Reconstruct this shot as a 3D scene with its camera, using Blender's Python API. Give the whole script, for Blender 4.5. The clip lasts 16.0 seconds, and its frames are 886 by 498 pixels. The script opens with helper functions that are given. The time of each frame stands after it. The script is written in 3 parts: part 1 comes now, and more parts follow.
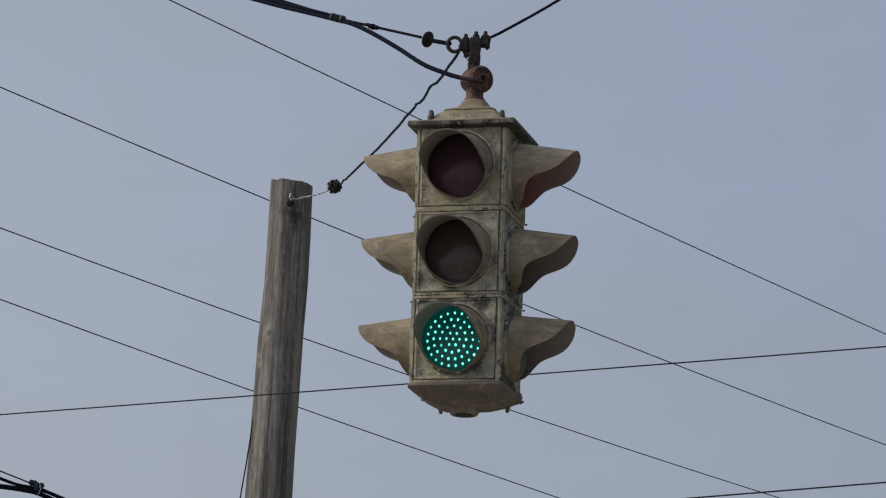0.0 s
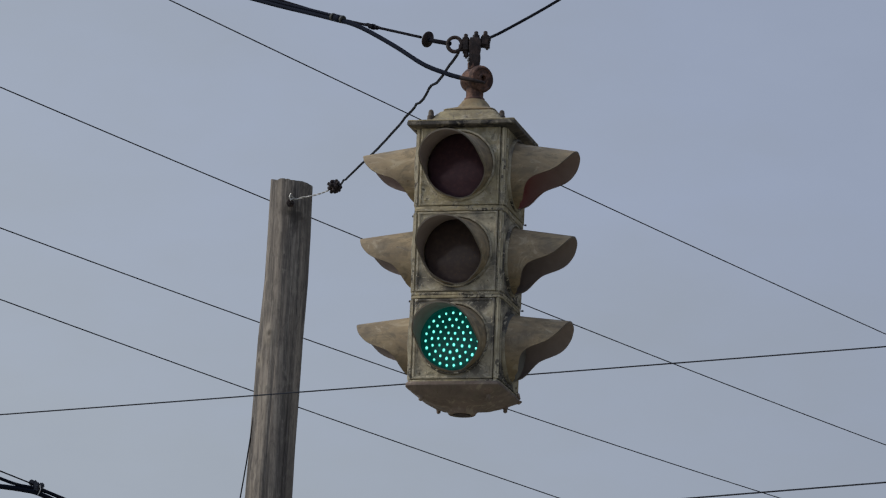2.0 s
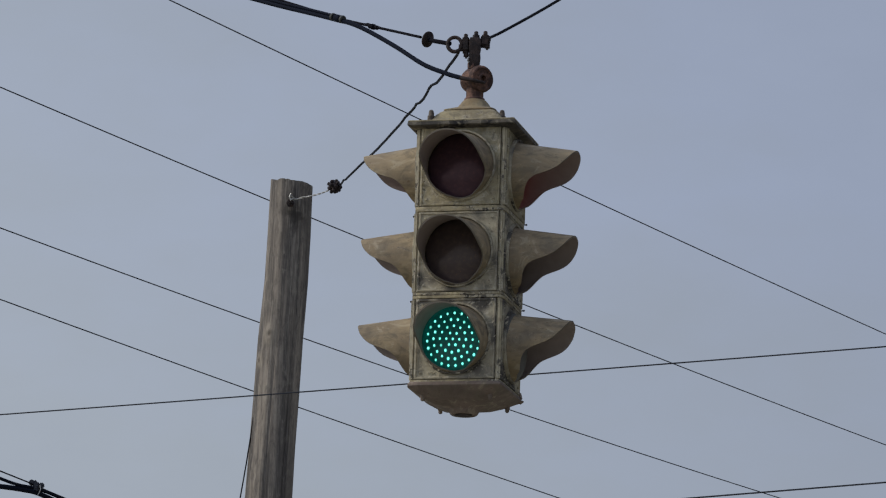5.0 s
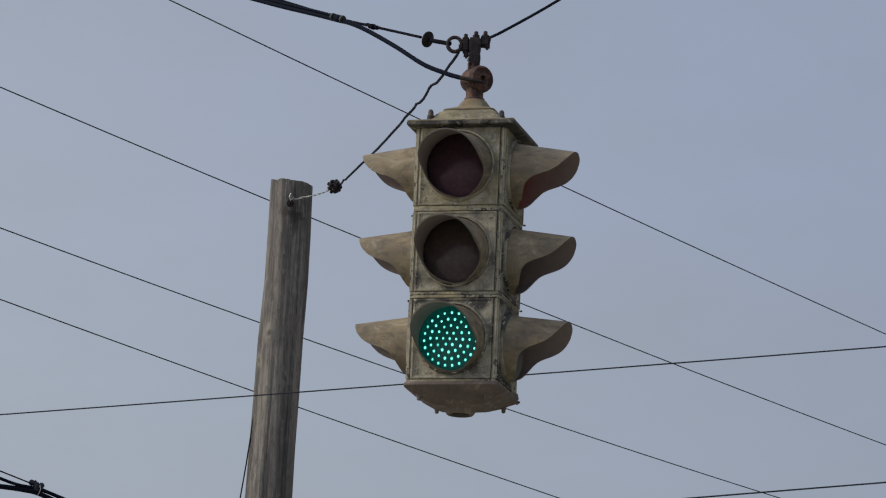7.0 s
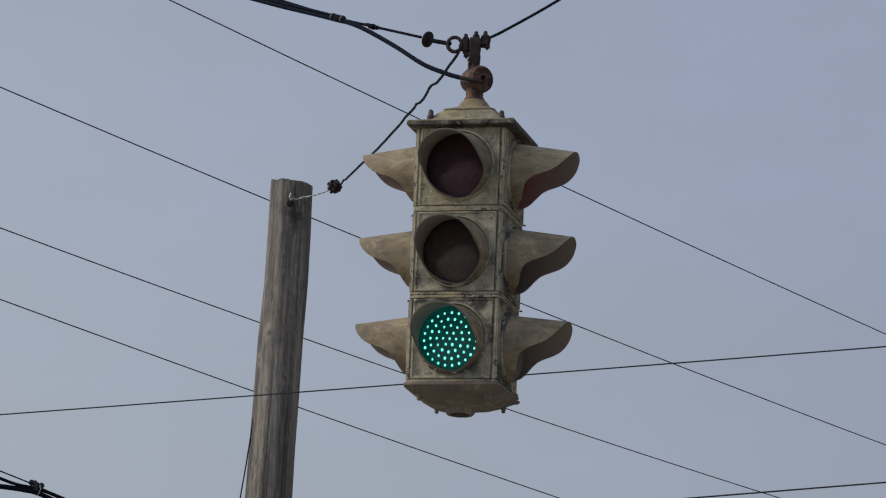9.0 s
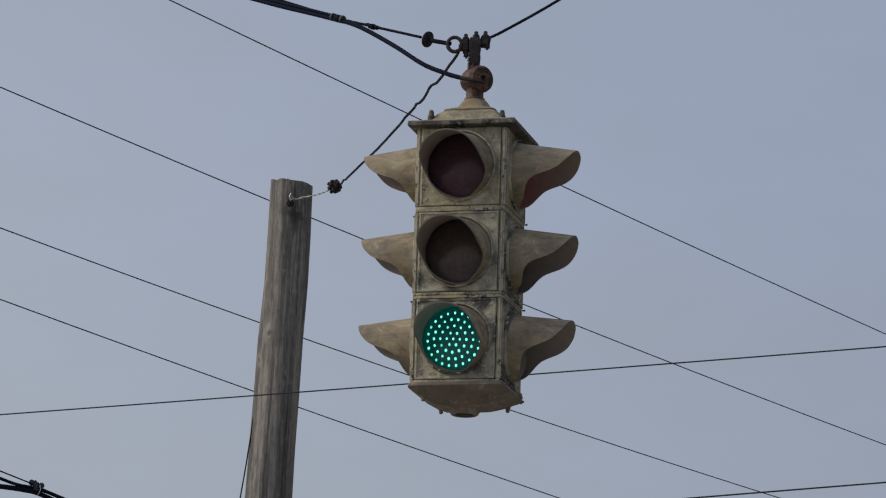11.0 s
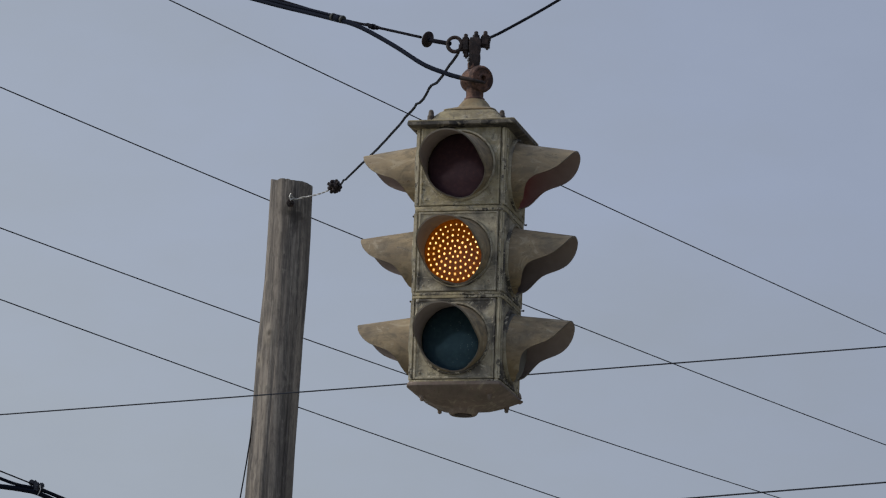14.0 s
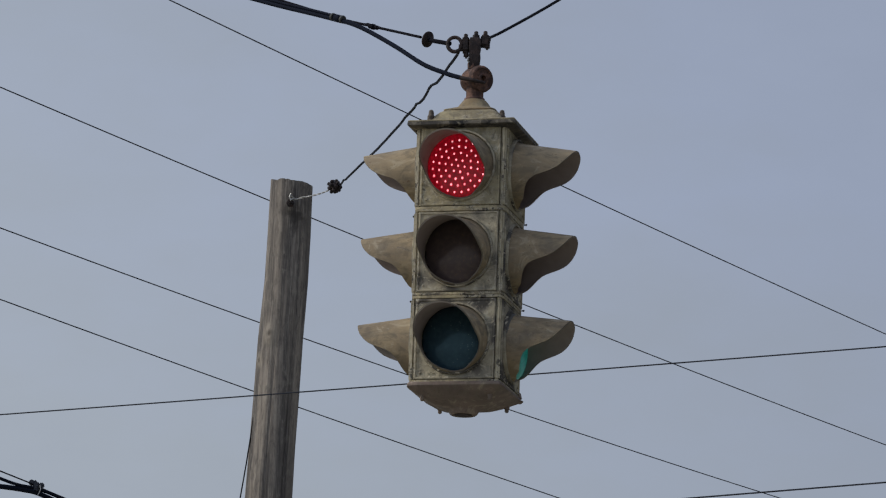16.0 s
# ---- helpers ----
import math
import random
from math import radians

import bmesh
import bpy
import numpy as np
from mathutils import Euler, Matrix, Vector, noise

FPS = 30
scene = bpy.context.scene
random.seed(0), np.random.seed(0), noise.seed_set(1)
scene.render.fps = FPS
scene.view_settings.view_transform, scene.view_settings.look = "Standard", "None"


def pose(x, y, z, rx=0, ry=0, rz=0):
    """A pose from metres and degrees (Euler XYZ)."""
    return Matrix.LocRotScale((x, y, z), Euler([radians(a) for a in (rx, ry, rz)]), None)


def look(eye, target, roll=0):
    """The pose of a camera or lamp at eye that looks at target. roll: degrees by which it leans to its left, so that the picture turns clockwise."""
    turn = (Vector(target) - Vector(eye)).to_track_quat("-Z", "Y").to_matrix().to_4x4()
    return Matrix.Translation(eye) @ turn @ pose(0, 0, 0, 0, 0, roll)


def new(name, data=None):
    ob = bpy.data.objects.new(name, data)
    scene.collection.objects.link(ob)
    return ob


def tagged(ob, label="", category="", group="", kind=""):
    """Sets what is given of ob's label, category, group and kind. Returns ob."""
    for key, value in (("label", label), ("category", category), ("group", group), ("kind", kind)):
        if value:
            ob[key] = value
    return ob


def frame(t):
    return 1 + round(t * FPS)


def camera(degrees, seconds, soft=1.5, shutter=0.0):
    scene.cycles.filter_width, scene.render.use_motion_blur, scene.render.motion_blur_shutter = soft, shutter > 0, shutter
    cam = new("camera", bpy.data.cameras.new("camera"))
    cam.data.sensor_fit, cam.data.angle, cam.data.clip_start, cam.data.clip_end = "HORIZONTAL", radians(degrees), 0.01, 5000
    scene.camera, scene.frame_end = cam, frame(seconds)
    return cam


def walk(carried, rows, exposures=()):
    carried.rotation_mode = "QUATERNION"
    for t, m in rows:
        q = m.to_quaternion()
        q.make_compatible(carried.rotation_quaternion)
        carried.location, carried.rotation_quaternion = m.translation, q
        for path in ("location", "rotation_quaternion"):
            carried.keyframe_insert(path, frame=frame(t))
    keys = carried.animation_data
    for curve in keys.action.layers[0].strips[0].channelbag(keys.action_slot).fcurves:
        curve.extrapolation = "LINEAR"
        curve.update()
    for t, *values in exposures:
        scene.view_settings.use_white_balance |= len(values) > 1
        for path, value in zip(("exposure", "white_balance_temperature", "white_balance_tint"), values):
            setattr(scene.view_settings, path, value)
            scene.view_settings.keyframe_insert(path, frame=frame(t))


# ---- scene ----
from collections import namedtuple

# camera: it stands still on the road, 16 m from the signal, and looks up
cam = camera(10.0, 16.0, soft=1.2)
EYE = (0.0, 0.0, 1.6)
AIM = look(EYE, (0.0, math.cos(radians(13.0)), 1.6 + math.sin(radians(13.0))), roll=2.2)
walk(cam, [(0.0, AIM), (16.0, AIM)])

# world: a thin, even overcast with faint blue gaps
SKY_STRENGTH = 0.1
world = bpy.data.worlds.new("world")
scene.world = world
world.use_nodes = True
wt = world.node_tree
wt.nodes.clear()


def wnode(kind, **values):
    n = wt.nodes.new(kind)
    for key, value in values.items():
        n.inputs[key].default_value = value
    return n


sky = wt.nodes.new("ShaderNodeTexSky")
sky.sky_type = "NISHITA"
sky.sun_disc = False
sky.sun_elevation, sky.sun_rotation = radians(31), radians(-92)
sky.altitude, sky.air_density, sky.dust_density, sky.ozone_density = 200, 1.0, 2.5, 1.0
coord = wt.nodes.new("ShaderNodeTexCoord")
squash = wnode("ShaderNodeMapping", Scale=(1.0, 1.0, 2.2))
cloud = wnode("ShaderNodeTexNoise", Scale=15.0, Detail=7.0, Roughness=0.58)
patch = wnode("ShaderNodeMapRange", **{"From Min": 0.25, "From Max": 0.75, "To Min": 0.955, "To Max": 1.045})
ramp = wt.nodes.new("ShaderNodeValToRGB")
ramp.color_ramp.elements[0].position, ramp.color_ramp.elements[0].color = 0.16, (3.43, 3.83, 4.46, 1)
ramp.color_ramp.elements[1].position, ramp.color_ramp.elements[1].color = 0.29, (3.24, 3.74, 4.92, 1)
# brighter towards the hidden sun in the west, towards the south and towards the zenith
apart = wt.nodes.new("ShaderNodeSeparateXYZ")
west_side = wnode("ShaderNodeMapRange", **{"From Min": -1.0, "From Max": 1.0, "To Min": 1.7, "To Max": 0.3})
zenith = wnode("ShaderNodeMapRange", **{"From Min": 0.3, "From Max": 0.95, "To Min": 1.0, "To Max": 1.7})
south_side = wnode("ShaderNodeMapRange", **{"From Min": -1.0, "From Max": 0.9, "To Min": 1.16, "To Max": 1.0})
both = wt.nodes.new("ShaderNodeMath")
both.operation = "MULTIPLY"
veil = wt.nodes.new("ShaderNodeMix")
veil.data_type = "RGBA"
veil.inputs["Factor"].default_value = 0.94
back = wnode("ShaderNodeBackground", Strength=SKY_STRENGTH)
wout = wt.nodes.new("ShaderNodeOutputWorld")
wt.links.new(coord.outputs["Generated"], squash.inputs["Vector"])
wt.links.new(squash.outputs["Vector"], cloud.inputs["Vector"])
wt.links.new(cloud.outputs["Fac"], patch.inputs["Value"])
tinge = wt.nodes.new("ShaderNodeMath")
tinge.operation = "MULTIPLY_ADD"
tinge.inputs[1].default_value = 0.16
apart_low = wt.nodes.new("ShaderNodeMath")
apart_low.operation = "SUBTRACT"
apart_low.inputs[1].default_value = 0.08
wt.links.new(cloud.outputs["Fac"], tinge.inputs[0])
eastward = wt.nodes.new("ShaderNodeMath")
eastward.operation = "MULTIPLY_ADD"
eastward.inputs[1].default_value = 0.55
wt.links.new(apart_low.outputs[0], eastward.inputs[2])
wt.links.new(eastward.outputs[0], tinge.inputs[2])
wt.links.new(tinge.outputs[0], ramp.inputs["Fac"])
wt.links.new(sky.outputs["Color"], veil.inputs["A"])
wt.links.new(veil.outputs["Result"], back.inputs["Color"])
scaled = wt.nodes.new("ShaderNodeVectorMath")
scaled.operation = "SCALE"
wt.links.new(coord.outputs["Generated"], apart.inputs["Vector"])
wt.links.new(apart.outputs["Z"], apart_low.inputs[0])
wt.links.new(apart.outputs["X"], west_side.inputs["Value"])
wt.links.new(apart.outputs["X"], eastward.inputs[0])
wt.links.new(apart.outputs["Z"], zenith.inputs["Value"])
wt.links.new(west_side.outputs["Result"], both.inputs[0])
southern = wt.nodes.new("ShaderNodeMath")
southern.operation = "MULTIPLY"
wt.links.new(apart.outputs["Y"], south_side.inputs["Value"])
wt.links.new(south_side.outputs["Result"], southern.inputs[0])
wt.links.new(zenith.outputs["Result"], southern.inputs[1])
wt.links.new(southern.outputs[0], both.inputs[1])
wt.links.new(ramp.outputs["Color"], scaled.inputs[0])
whole = wt.nodes.new("ShaderNodeMath")
whole.operation = "MULTIPLY"
wt.links.new(both.outputs[0], whole.inputs[0])
wt.links.new(patch.outputs["Result"], whole.inputs[1])
wt.links.new(whole.outputs[0], scaled.inputs["Scale"])
wt.links.new(scaled.outputs["Vector"], veil.inputs["B"])
wt.links.new(back.outputs["Background"], wout.inputs["Surface"])

# the sun behind the overcast: soft, from the west and a little behind the camera
sun = new("sun", bpy.data.lights.new("sun", "SUN"))
sun.data.energy, sun.data.angle, sun.data.color = 2.0, radians(14), (1.0, 0.93, 0.82)
sun.matrix_world = look((-8.0, -0.3, 4.8), (0, 0, 0))
scene.view_settings.exposure = 0.0

# ---- materials ----


class Paper:
    """A material's node tree, with short calls."""

    def __init__(self, name):
        self.mat = bpy.data.materials.new(name)
        self.mat.use_nodes = True
        self.tree = self.mat.node_tree
        self.bsdf = self.tree.nodes["Principled BSDF"]
        self.out = self.tree.nodes["Material Output"]
        self.obj = self.node("ShaderNodeTexCoord").outputs["Object"]
        self.rand = self.node("ShaderNodeObjectInfo").outputs["Random"]

    def node(self, kind, **values):
        n = self.tree.nodes.new(kind)
        for key, value in values.items():
            self.put(value, n.inputs[key])
        return n

    def put(self, value, socket):
        if isinstance(value, bpy.types.NodeSocket):
            self.tree.links.new(value, socket)
        else:
            socket.default_value = value

    def shifted(self, scale=(1, 1, 1)):
        """Object space, moved for each object by its random number."""
        far = self.node("ShaderNodeMath")
        far.operation = "MULTIPLY"
        self.put(self.rand, far.inputs[0])
        far.inputs[1].default_value = 37.0
        add = self.node("ShaderNodeVectorMath")
        add.operation = "ADD"
        self.put(self.obj, add.inputs[0])
        self.put(far.outputs[0], add.inputs[1])
        return self.node("ShaderNodeMapping", Vector=add.outputs[0], Scale=scale).outputs["Vector"]

    def noise(self, vector, scale, detail=4.0, rough=0.55, warp=0.0):
        return self.node("ShaderNodeTexNoise", Vector=vector, Scale=scale, Detail=detail, Roughness=rough, Distortion=warp).outputs["Fac"]

    def step(self, value, low, high):
        n = self.node("ShaderNodeMapRange", **{"Value": value, "From Min": low, "From Max": high})
        n.interpolation_type = "SMOOTHSTEP"
        return n.outputs["Result"]

    def mix(self, fac, a, b):
        n = self.node("ShaderNodeMix")
        n.data_type = "RGBA"
        self.put(fac, n.inputs["Factor"])
        self.put((*a, 1) if isinstance(a, tuple) else a, n.inputs[6])
        self.put((*b, 1) if isinstance(b, tuple) else b, n.inputs[7])
        return n.outputs[2]

    def times(self, a, b):
        n = self.node("ShaderNodeMath")
        n.operation = "MULTIPLY"
        self.put(a, n.inputs[0])
        self.put(b, n.inputs[1])
        return n.outputs[0]

    def finish(self, color, rough, bump=None, depth=0.002, strength=0.5, metal=0.0, gloss=0.4):
        self.put((*color, 1) if isinstance(color, tuple) else color, self.bsdf.inputs["Base Color"])
        self.put(rough, self.bsdf.inputs["Roughness"])
        self.bsdf.inputs["Metallic"].default_value = metal
        self.bsdf.inputs["Specular IOR Level"].default_value = gloss
        if bump is not None:
            self.put(self.node("ShaderNodeBump", Height=bump, Distance=depth, Strength=strength).outputs["Normal"], self.bsdf.inputs["Normal"])
        return self.mat


def weathered_paint(name, cream, olive, bare, worn, relief=0.004, soot=0.5, flake=27.0, pale=1.0):
    """Old chalky paint, peeled in patches with pale curled edges down to a dark primer, with rain streaks."""
    p = Paper(name)
    v = p.shifted()
    tall = p.shifted((1, 1, 0.2))
    squat = p.shifted((1, 1, 0.7))
    col = p.mix(p.step(p.noise(v, 9, 3), 0.35, 0.65), cream, olive)
    blot = p.step(p.noise(squat, 20, 4, 0.55, 0.7), 0.47, 0.66)
    col = p.mix(p.times(blot, 0.42), col, (0.16, 0.14, 0.108))
    streak = p.step(p.noise(tall, 48, 3), 0.52, 0.7)
    col = p.mix(p.times(streak, 0.42), col, (0.13, 0.114, 0.086))
    chalk = p.step(p.noise(p.shifted((1, 1, 0.6)), 26, 4, 0.6, 0.9), 0.54, 0.68)
    col = p.mix(p.times(chalk, 0.5 * pale), col, (0.53, 0.485, 0.385))
    field = p.step(p.noise(v, 6.5, 2), 0.44, 0.6)
    torn = p.noise(squat, flake, 6, 0.66, 1.5)
    lifted = p.times(field, p.step(torn, 0.435 - worn, 0.50 - worn))
    col = p.mix(p.times(lifted, 0.55 * pale), col, (0.56, 0.515, 0.415))
    lost = p.times(field, p.step(torn, 0.51 - worn, 0.56 - worn))
    col = p.mix(lost, col, bare)
    grime = p.noise(p.shifted((1, 1, 0.75)), 15, 7, 0.68, 1.6)
    col = p.mix(p.times(p.step(grime, 0.5, 0.64), soot), col, (0.085, 0.076, 0.062))
    col = p.mix(p.times(p.step(grime, 0.46, 0.34), 0.3), col, (0.52, 0.465, 0.345))
    rust = p.times(p.step(p.noise(v, 110, 3), 0.66, 0.72), 0.55)
    col = p.mix(rust, col, (0.1, 0.052, 0.03))
    ply = p.node("ShaderNodeMath")
    ply.operation = "SUBTRACT"
    p.put(p.noise(v, 140, 4), ply.inputs[0])
    p.put(p.times(lost, 0.9), ply.inputs[1])
    return p.finish(col, 0.86, ply.outputs[0], relief, 0.65, gloss=0.2)


def rusty(name, dark, warm, share=0.5):
    p = Paper(name)
    v = p.shifted()
    patch = p.step(p.noise(v, 38, 5, 0.6), share - 0.12, share + 0.12)
    col = p.mix(patch, dark, warm)
    col = p.mix(p.times(p.step(p.noise(v, 150, 4), 0.5, 0.7), 0.6), col, (0.025, 0.018, 0.016))
    return p.finish(col, 0.8, p.noise(v, 190, 5), 0.002, 0.6, 0.15)


def plain_grain(name, a, b, scale, rough, metal=0.0, stretch=(1, 1, 1), gloss=0.4):
    p = Paper(name)
    v = p.shifted(stretch)
    return p.finish(p.mix(p.noise(v, scale, 4), a, b), rough, p.noise(v, scale * 3, 3), 0.001, 0.3, metal, gloss)


def tinted_lens(name, a, b, glint, sheen):
    """An unlit lens: smooth dark plastic with a film of dust and the pale tips of dead diodes behind it."""
    p = Paper(name)
    dust = p.step(p.noise(p.obj, 60, 4), 0.42, 0.75)
    col = p.mix(p.times(dust, 0.5), a, b)
    cell = p.node("ShaderNodeTexVoronoi", Vector=p.obj, Scale=105.0).outputs["Distance"]
    tips = p.times(p.step(cell, 0.2, 0.06), p.step(p.noise(p.obj, 24, 2), 0.5, 0.62))
    col = p.mix(p.times(tips, 0.7), col, glint)
    m = p.finish(col, 0.18, p.noise(p.obj, 90, 3), 0.0006, 0.12, gloss=0.3)
    p.bsdf.inputs["IOR"].default_value = 1.5
    p.bsdf.inputs["Specular Tint"].default_value = (*sheen, 1)
    return m


def glow(name, color, power, base, prisms=False, uneven=0.0):
    """A surface that gives off light; uneven: by how much single diodes have faded."""
    p = Paper(name)
    p.bsdf.inputs["Emission Color"].default_value = (*color, 1)
    p.bsdf.inputs["Emission Strength"].default_value = power
    if prisms:
        cell = p.node("ShaderNodeTexVoronoi", Vector=p.obj, Scale=115.0).outputs["Distance"]
        p.put(p.times(p.node("ShaderNodeMapRange", **{"Value": cell, "From Min": 0.1, "From Max": 0.65, "To Min": 1.25, "To Max": 0.6}).outputs["Result"], power), p.bsdf.inputs["Emission Strength"])
    elif uneven:
        faded = p.node("ShaderNodeMapRange", **{"Value": p.rand, "From Min": 0.0, "From Max": 0.35, "To Min": 1.0 - uneven, "To Max": 1.0}).outputs["Result"]
        p.put(p.times(faded, power), p.bsdf.inputs["Emission Strength"])
    return p.finish(base, 0.4)


def old_wood():
    """Silver-grey softwood: long grain, dark drying cracks, some brown where it is sound."""
    p = Paper("weathered_pole_wood")
    grain = p.node("ShaderNodeMapping", Vector=p.obj, Scale=(1, 1, 0.03)).outputs["Vector"]
    fine = p.noise(grain, 130, 6, 0.65, 0.3)
    broad = p.noise(grain, 22, 4, 0.6, 0.8)
    col = p.mix(p.step(broad, 0.32, 0.68), (0.098, 0.088, 0.081), (0.268, 0.232, 0.193))
    col = p.mix(p.times(p.step(fine, 0.45, 0.68), 0.55), col, (0.36, 0.325, 0.28))
    # long pale and dark bands that follow the trunk
    band = p.noise(p.node("ShaderNodeMapping", Vector=p.obj, Scale=(1, 1, 0.04)).outputs["Vector"], 5.5, 3, 0.5, 0.6)
    col = p.mix(p.times(p.step(band, 0.46, 0.36), 0.45), col, (0.04, 0.039, 0.041))
    col = p.mix(p.times(p.step(band, 0.54, 0.66), 0.45), col, (0.36, 0.32, 0.27))
    crack = p.step(p.noise(p.node("ShaderNodeMapping", Vector=p.obj, Scale=(1, 1, 0.06)).outputs["Vector"], 48, 4, 0.6, 1.2), 0.63, 0.71)
    col = p.mix(p.times(crack, 0.6), col, (0.028, 0.024, 0.022))
    blotch = p.noise(p.node("ShaderNodeMapping", Vector=p.obj, Scale=(1, 1, 0.35)).outputs["Vector"], 11, 6, 0.65, 0.8)
    col = p.mix(p.times(p.step(blotch, 0.5, 0.66), 0.5), col, (0.072, 0.065, 0.06))
    col = p.mix(p.times(p.step(blotch, 0.44, 0.32), 0.4), col, (0.34, 0.31, 0.26))
    mottle = p.noise(p.node("ShaderNodeMapping", Vector=p.obj, Scale=(1, 1, 0.22)).outputs["Vector"], 60, 5, 0.7, 0.5)
    col = p.mix(p.times(p.step(mottle, 0.5, 0.64), 0.45), col, (0.06, 0.055, 0.052))
    col = p.mix(p.times(p.step(mottle, 0.45, 0.33), 0.35), col, (0.33, 0.3, 0.26))
    for knot, size in (((-1.019, 29.885, 5.557), 0.045), ((-1.078, 29.93, 5.445), 0.03), ((-1.039, 29.92, 4.959), 0.04)):
        away = p.node("ShaderNodeVectorMath")
        away.operation = "DISTANCE"
        p.put(p.node("ShaderNodeMapping", Vector=p.obj, Scale=(1, 1, 0.7)).outputs["Vector"], away.inputs[0])
        away.inputs[1].default_value = knot
        col = p.mix(p.times(p.step(away.outputs["Value"], size * 1.5, size * 0.6), 0.5), col, (0.3, 0.265, 0.215))
        col = p.mix(p.times(p.step(away.outputs["Value"], size * 0.55, size * 0.25), 0.8), col, (0.055, 0.045, 0.038))
    near = p.node("ShaderNodeVectorMath")
    near.operation = "DISTANCE"
    p.put(p.node("ShaderNodeMapping", Vector=p.obj, Scale=(1, 1, 0.7)).outputs["Vector"], near.inputs[0])
    near.inputs[1].default_value = (-0.90, 29.87, 8.70 * 0.7)
    spot = p.times(p.step(near.outputs["Value"], 0.13, 0.03), p.step(p.noise(p.obj, 14, 3), 0.3, 0.6))
    col = p.mix(p.times(spot, 0.75), col, (0.03, 0.026, 0.024))
    return p.finish(col, 0.9, fine, 0.006, 0.8, gloss=0.2)


def soil():
    p = Paper("ground_verge")
    v = p.obj
    col = p.mix(p.step(p.noise(v, 0.15, 5), 0.4, 0.6), (0.14, 0.14, 0.085), (0.27, 0.245, 0.19))
    col = p.mix(p.step(p.noise(v, 6, 5), 0.4, 0.7), col, (0.34, 0.31, 0.245))
    return p.finish(col, 0.95, p.noise(v, 9, 5), 0.05, 0.6)


PAINT = weathered_paint("peeling_signal_paint", (0.42, 0.36, 0.228), (0.285, 0.245, 0.162), (0.1, 0.09, 0.074), 0.0)
PAINT_DOOR = weathered_paint("peeling_door_paint", (0.395, 0.343, 0.222), (0.28, 0.245, 0.16), (0.13, 0.116, 0.09), -0.08, 0.003, 0.35)
PAINT_MID = weathered_paint("patchy_door_paint", (0.445, 0.397, 0.288), (0.302, 0.271, 0.202), (0.08, 0.074, 0.066), 0.12, 0.004, 0.5, 33.0, 1.15)
PAINT_CAP = weathered_paint("faded_cap_paint", (0.31, 0.26, 0.155), (0.21, 0.175, 0.108), (0.12, 0.096, 0.065), -0.08, 0.003, 0.45, pale=0.35)
PAINT_VISOR = weathered_paint("faded_visor_paint", (0.305, 0.237, 0.146), (0.218, 0.17, 0.112), (0.15, 0.13, 0.108), -0.14, 0.0012, 0.45, 20.0, 0.1)
VISOR_IN = plain_grain("dull_visor_lining", (0.235, 0.195, 0.182), (0.32, 0.266, 0.248), 30, 0.7, gloss=0.2)
RUST = rusty("brown_rust", (0.055, 0.031, 0.026), (0.17, 0.092, 0.066), 0.5)
CLEVIS = rusty("deep_brown_rust", (0.019, 0.014, 0.014), (0.043, 0.028, 0.025), 0.5)
DARK_RUST = rusty("dark_rusted_iron", (0.024, 0.018, 0.018), (0.055, 0.034, 0.028), 0.55)
STEEL = plain_grain("dull_galvanised_steel", (0.26, 0.26, 0.25), (0.4, 0.4, 0.39), 60, 0.5, 0.6)
SLATE = plain_grain("dull_slate_iron", (0.016, 0.019, 0.028), (0.04, 0.045, 0.06), 40, 0.7, 0.2)
CLIP = plain_grain("tarnished_clip", (0.035, 0.037, 0.037), (0.065, 0.068, 0.067), 60, 0.7, 0.3)
WIRE = plain_grain("blackened_wire", (0.003, 0.003, 0.006), (0.008, 0.008, 0.012), 30, 0.8, gloss=0.06)
THIN_WIRE = plain_grain("dark_line_wire", (0.013, 0.015, 0.022), (0.026, 0.029, 0.038), 12, 0.8, gloss=0.15)
RUBBER = plain_grain("black_cable_jacket", (0.004, 0.006, 0.013), (0.009, 0.012, 0.022), 25, 0.8, gloss=0.06)
PORCELAIN = rusty("dark_brown_insulator", (0.016, 0.012, 0.014), (0.035, 0.022, 0.022), 0.5)
# peeling eave paint, darkened further for the shade on its east side and underside
PAINT_EAVE = weathered_paint("sooty_eave_paint", (0.15, 0.13, 0.1), (0.05, 0.047, 0.045), (0.02, 0.019, 0.02), 0.1, flake=20.0, pale=0.12)
PAINT_CROWN = weathered_paint("rust_stained_cap_paint", (0.32, 0.26, 0.155), (0.215, 0.158, 0.092), (0.12, 0.085, 0.055), -0.08, 0.003, 0.35, pale=0.25)
PAINT_NUT = rusty("weathered_nut", (0.07, 0.055, 0.045), (0.15, 0.125, 0.095), 0.5)
PAINT_PAN = weathered_paint("grimy_pan_paint", (0.205, 0.157, 0.133), (0.155, 0.12, 0.103), (0.125, 0.104, 0.09), -0.2, 0.0015, 0.3, pale=0.08)
RIM = plain_grain("worn_visor_rim", (0.10, 0.085, 0.07), (0.19, 0.165, 0.13), 20, 0.9)
PAINT_POST = weathered_paint("chalky_post_paint", (0.5, 0.445, 0.32), (0.37, 0.325, 0.225), (0.12, 0.108, 0.09), -0.02, 0.003, 0.3, 40.0)
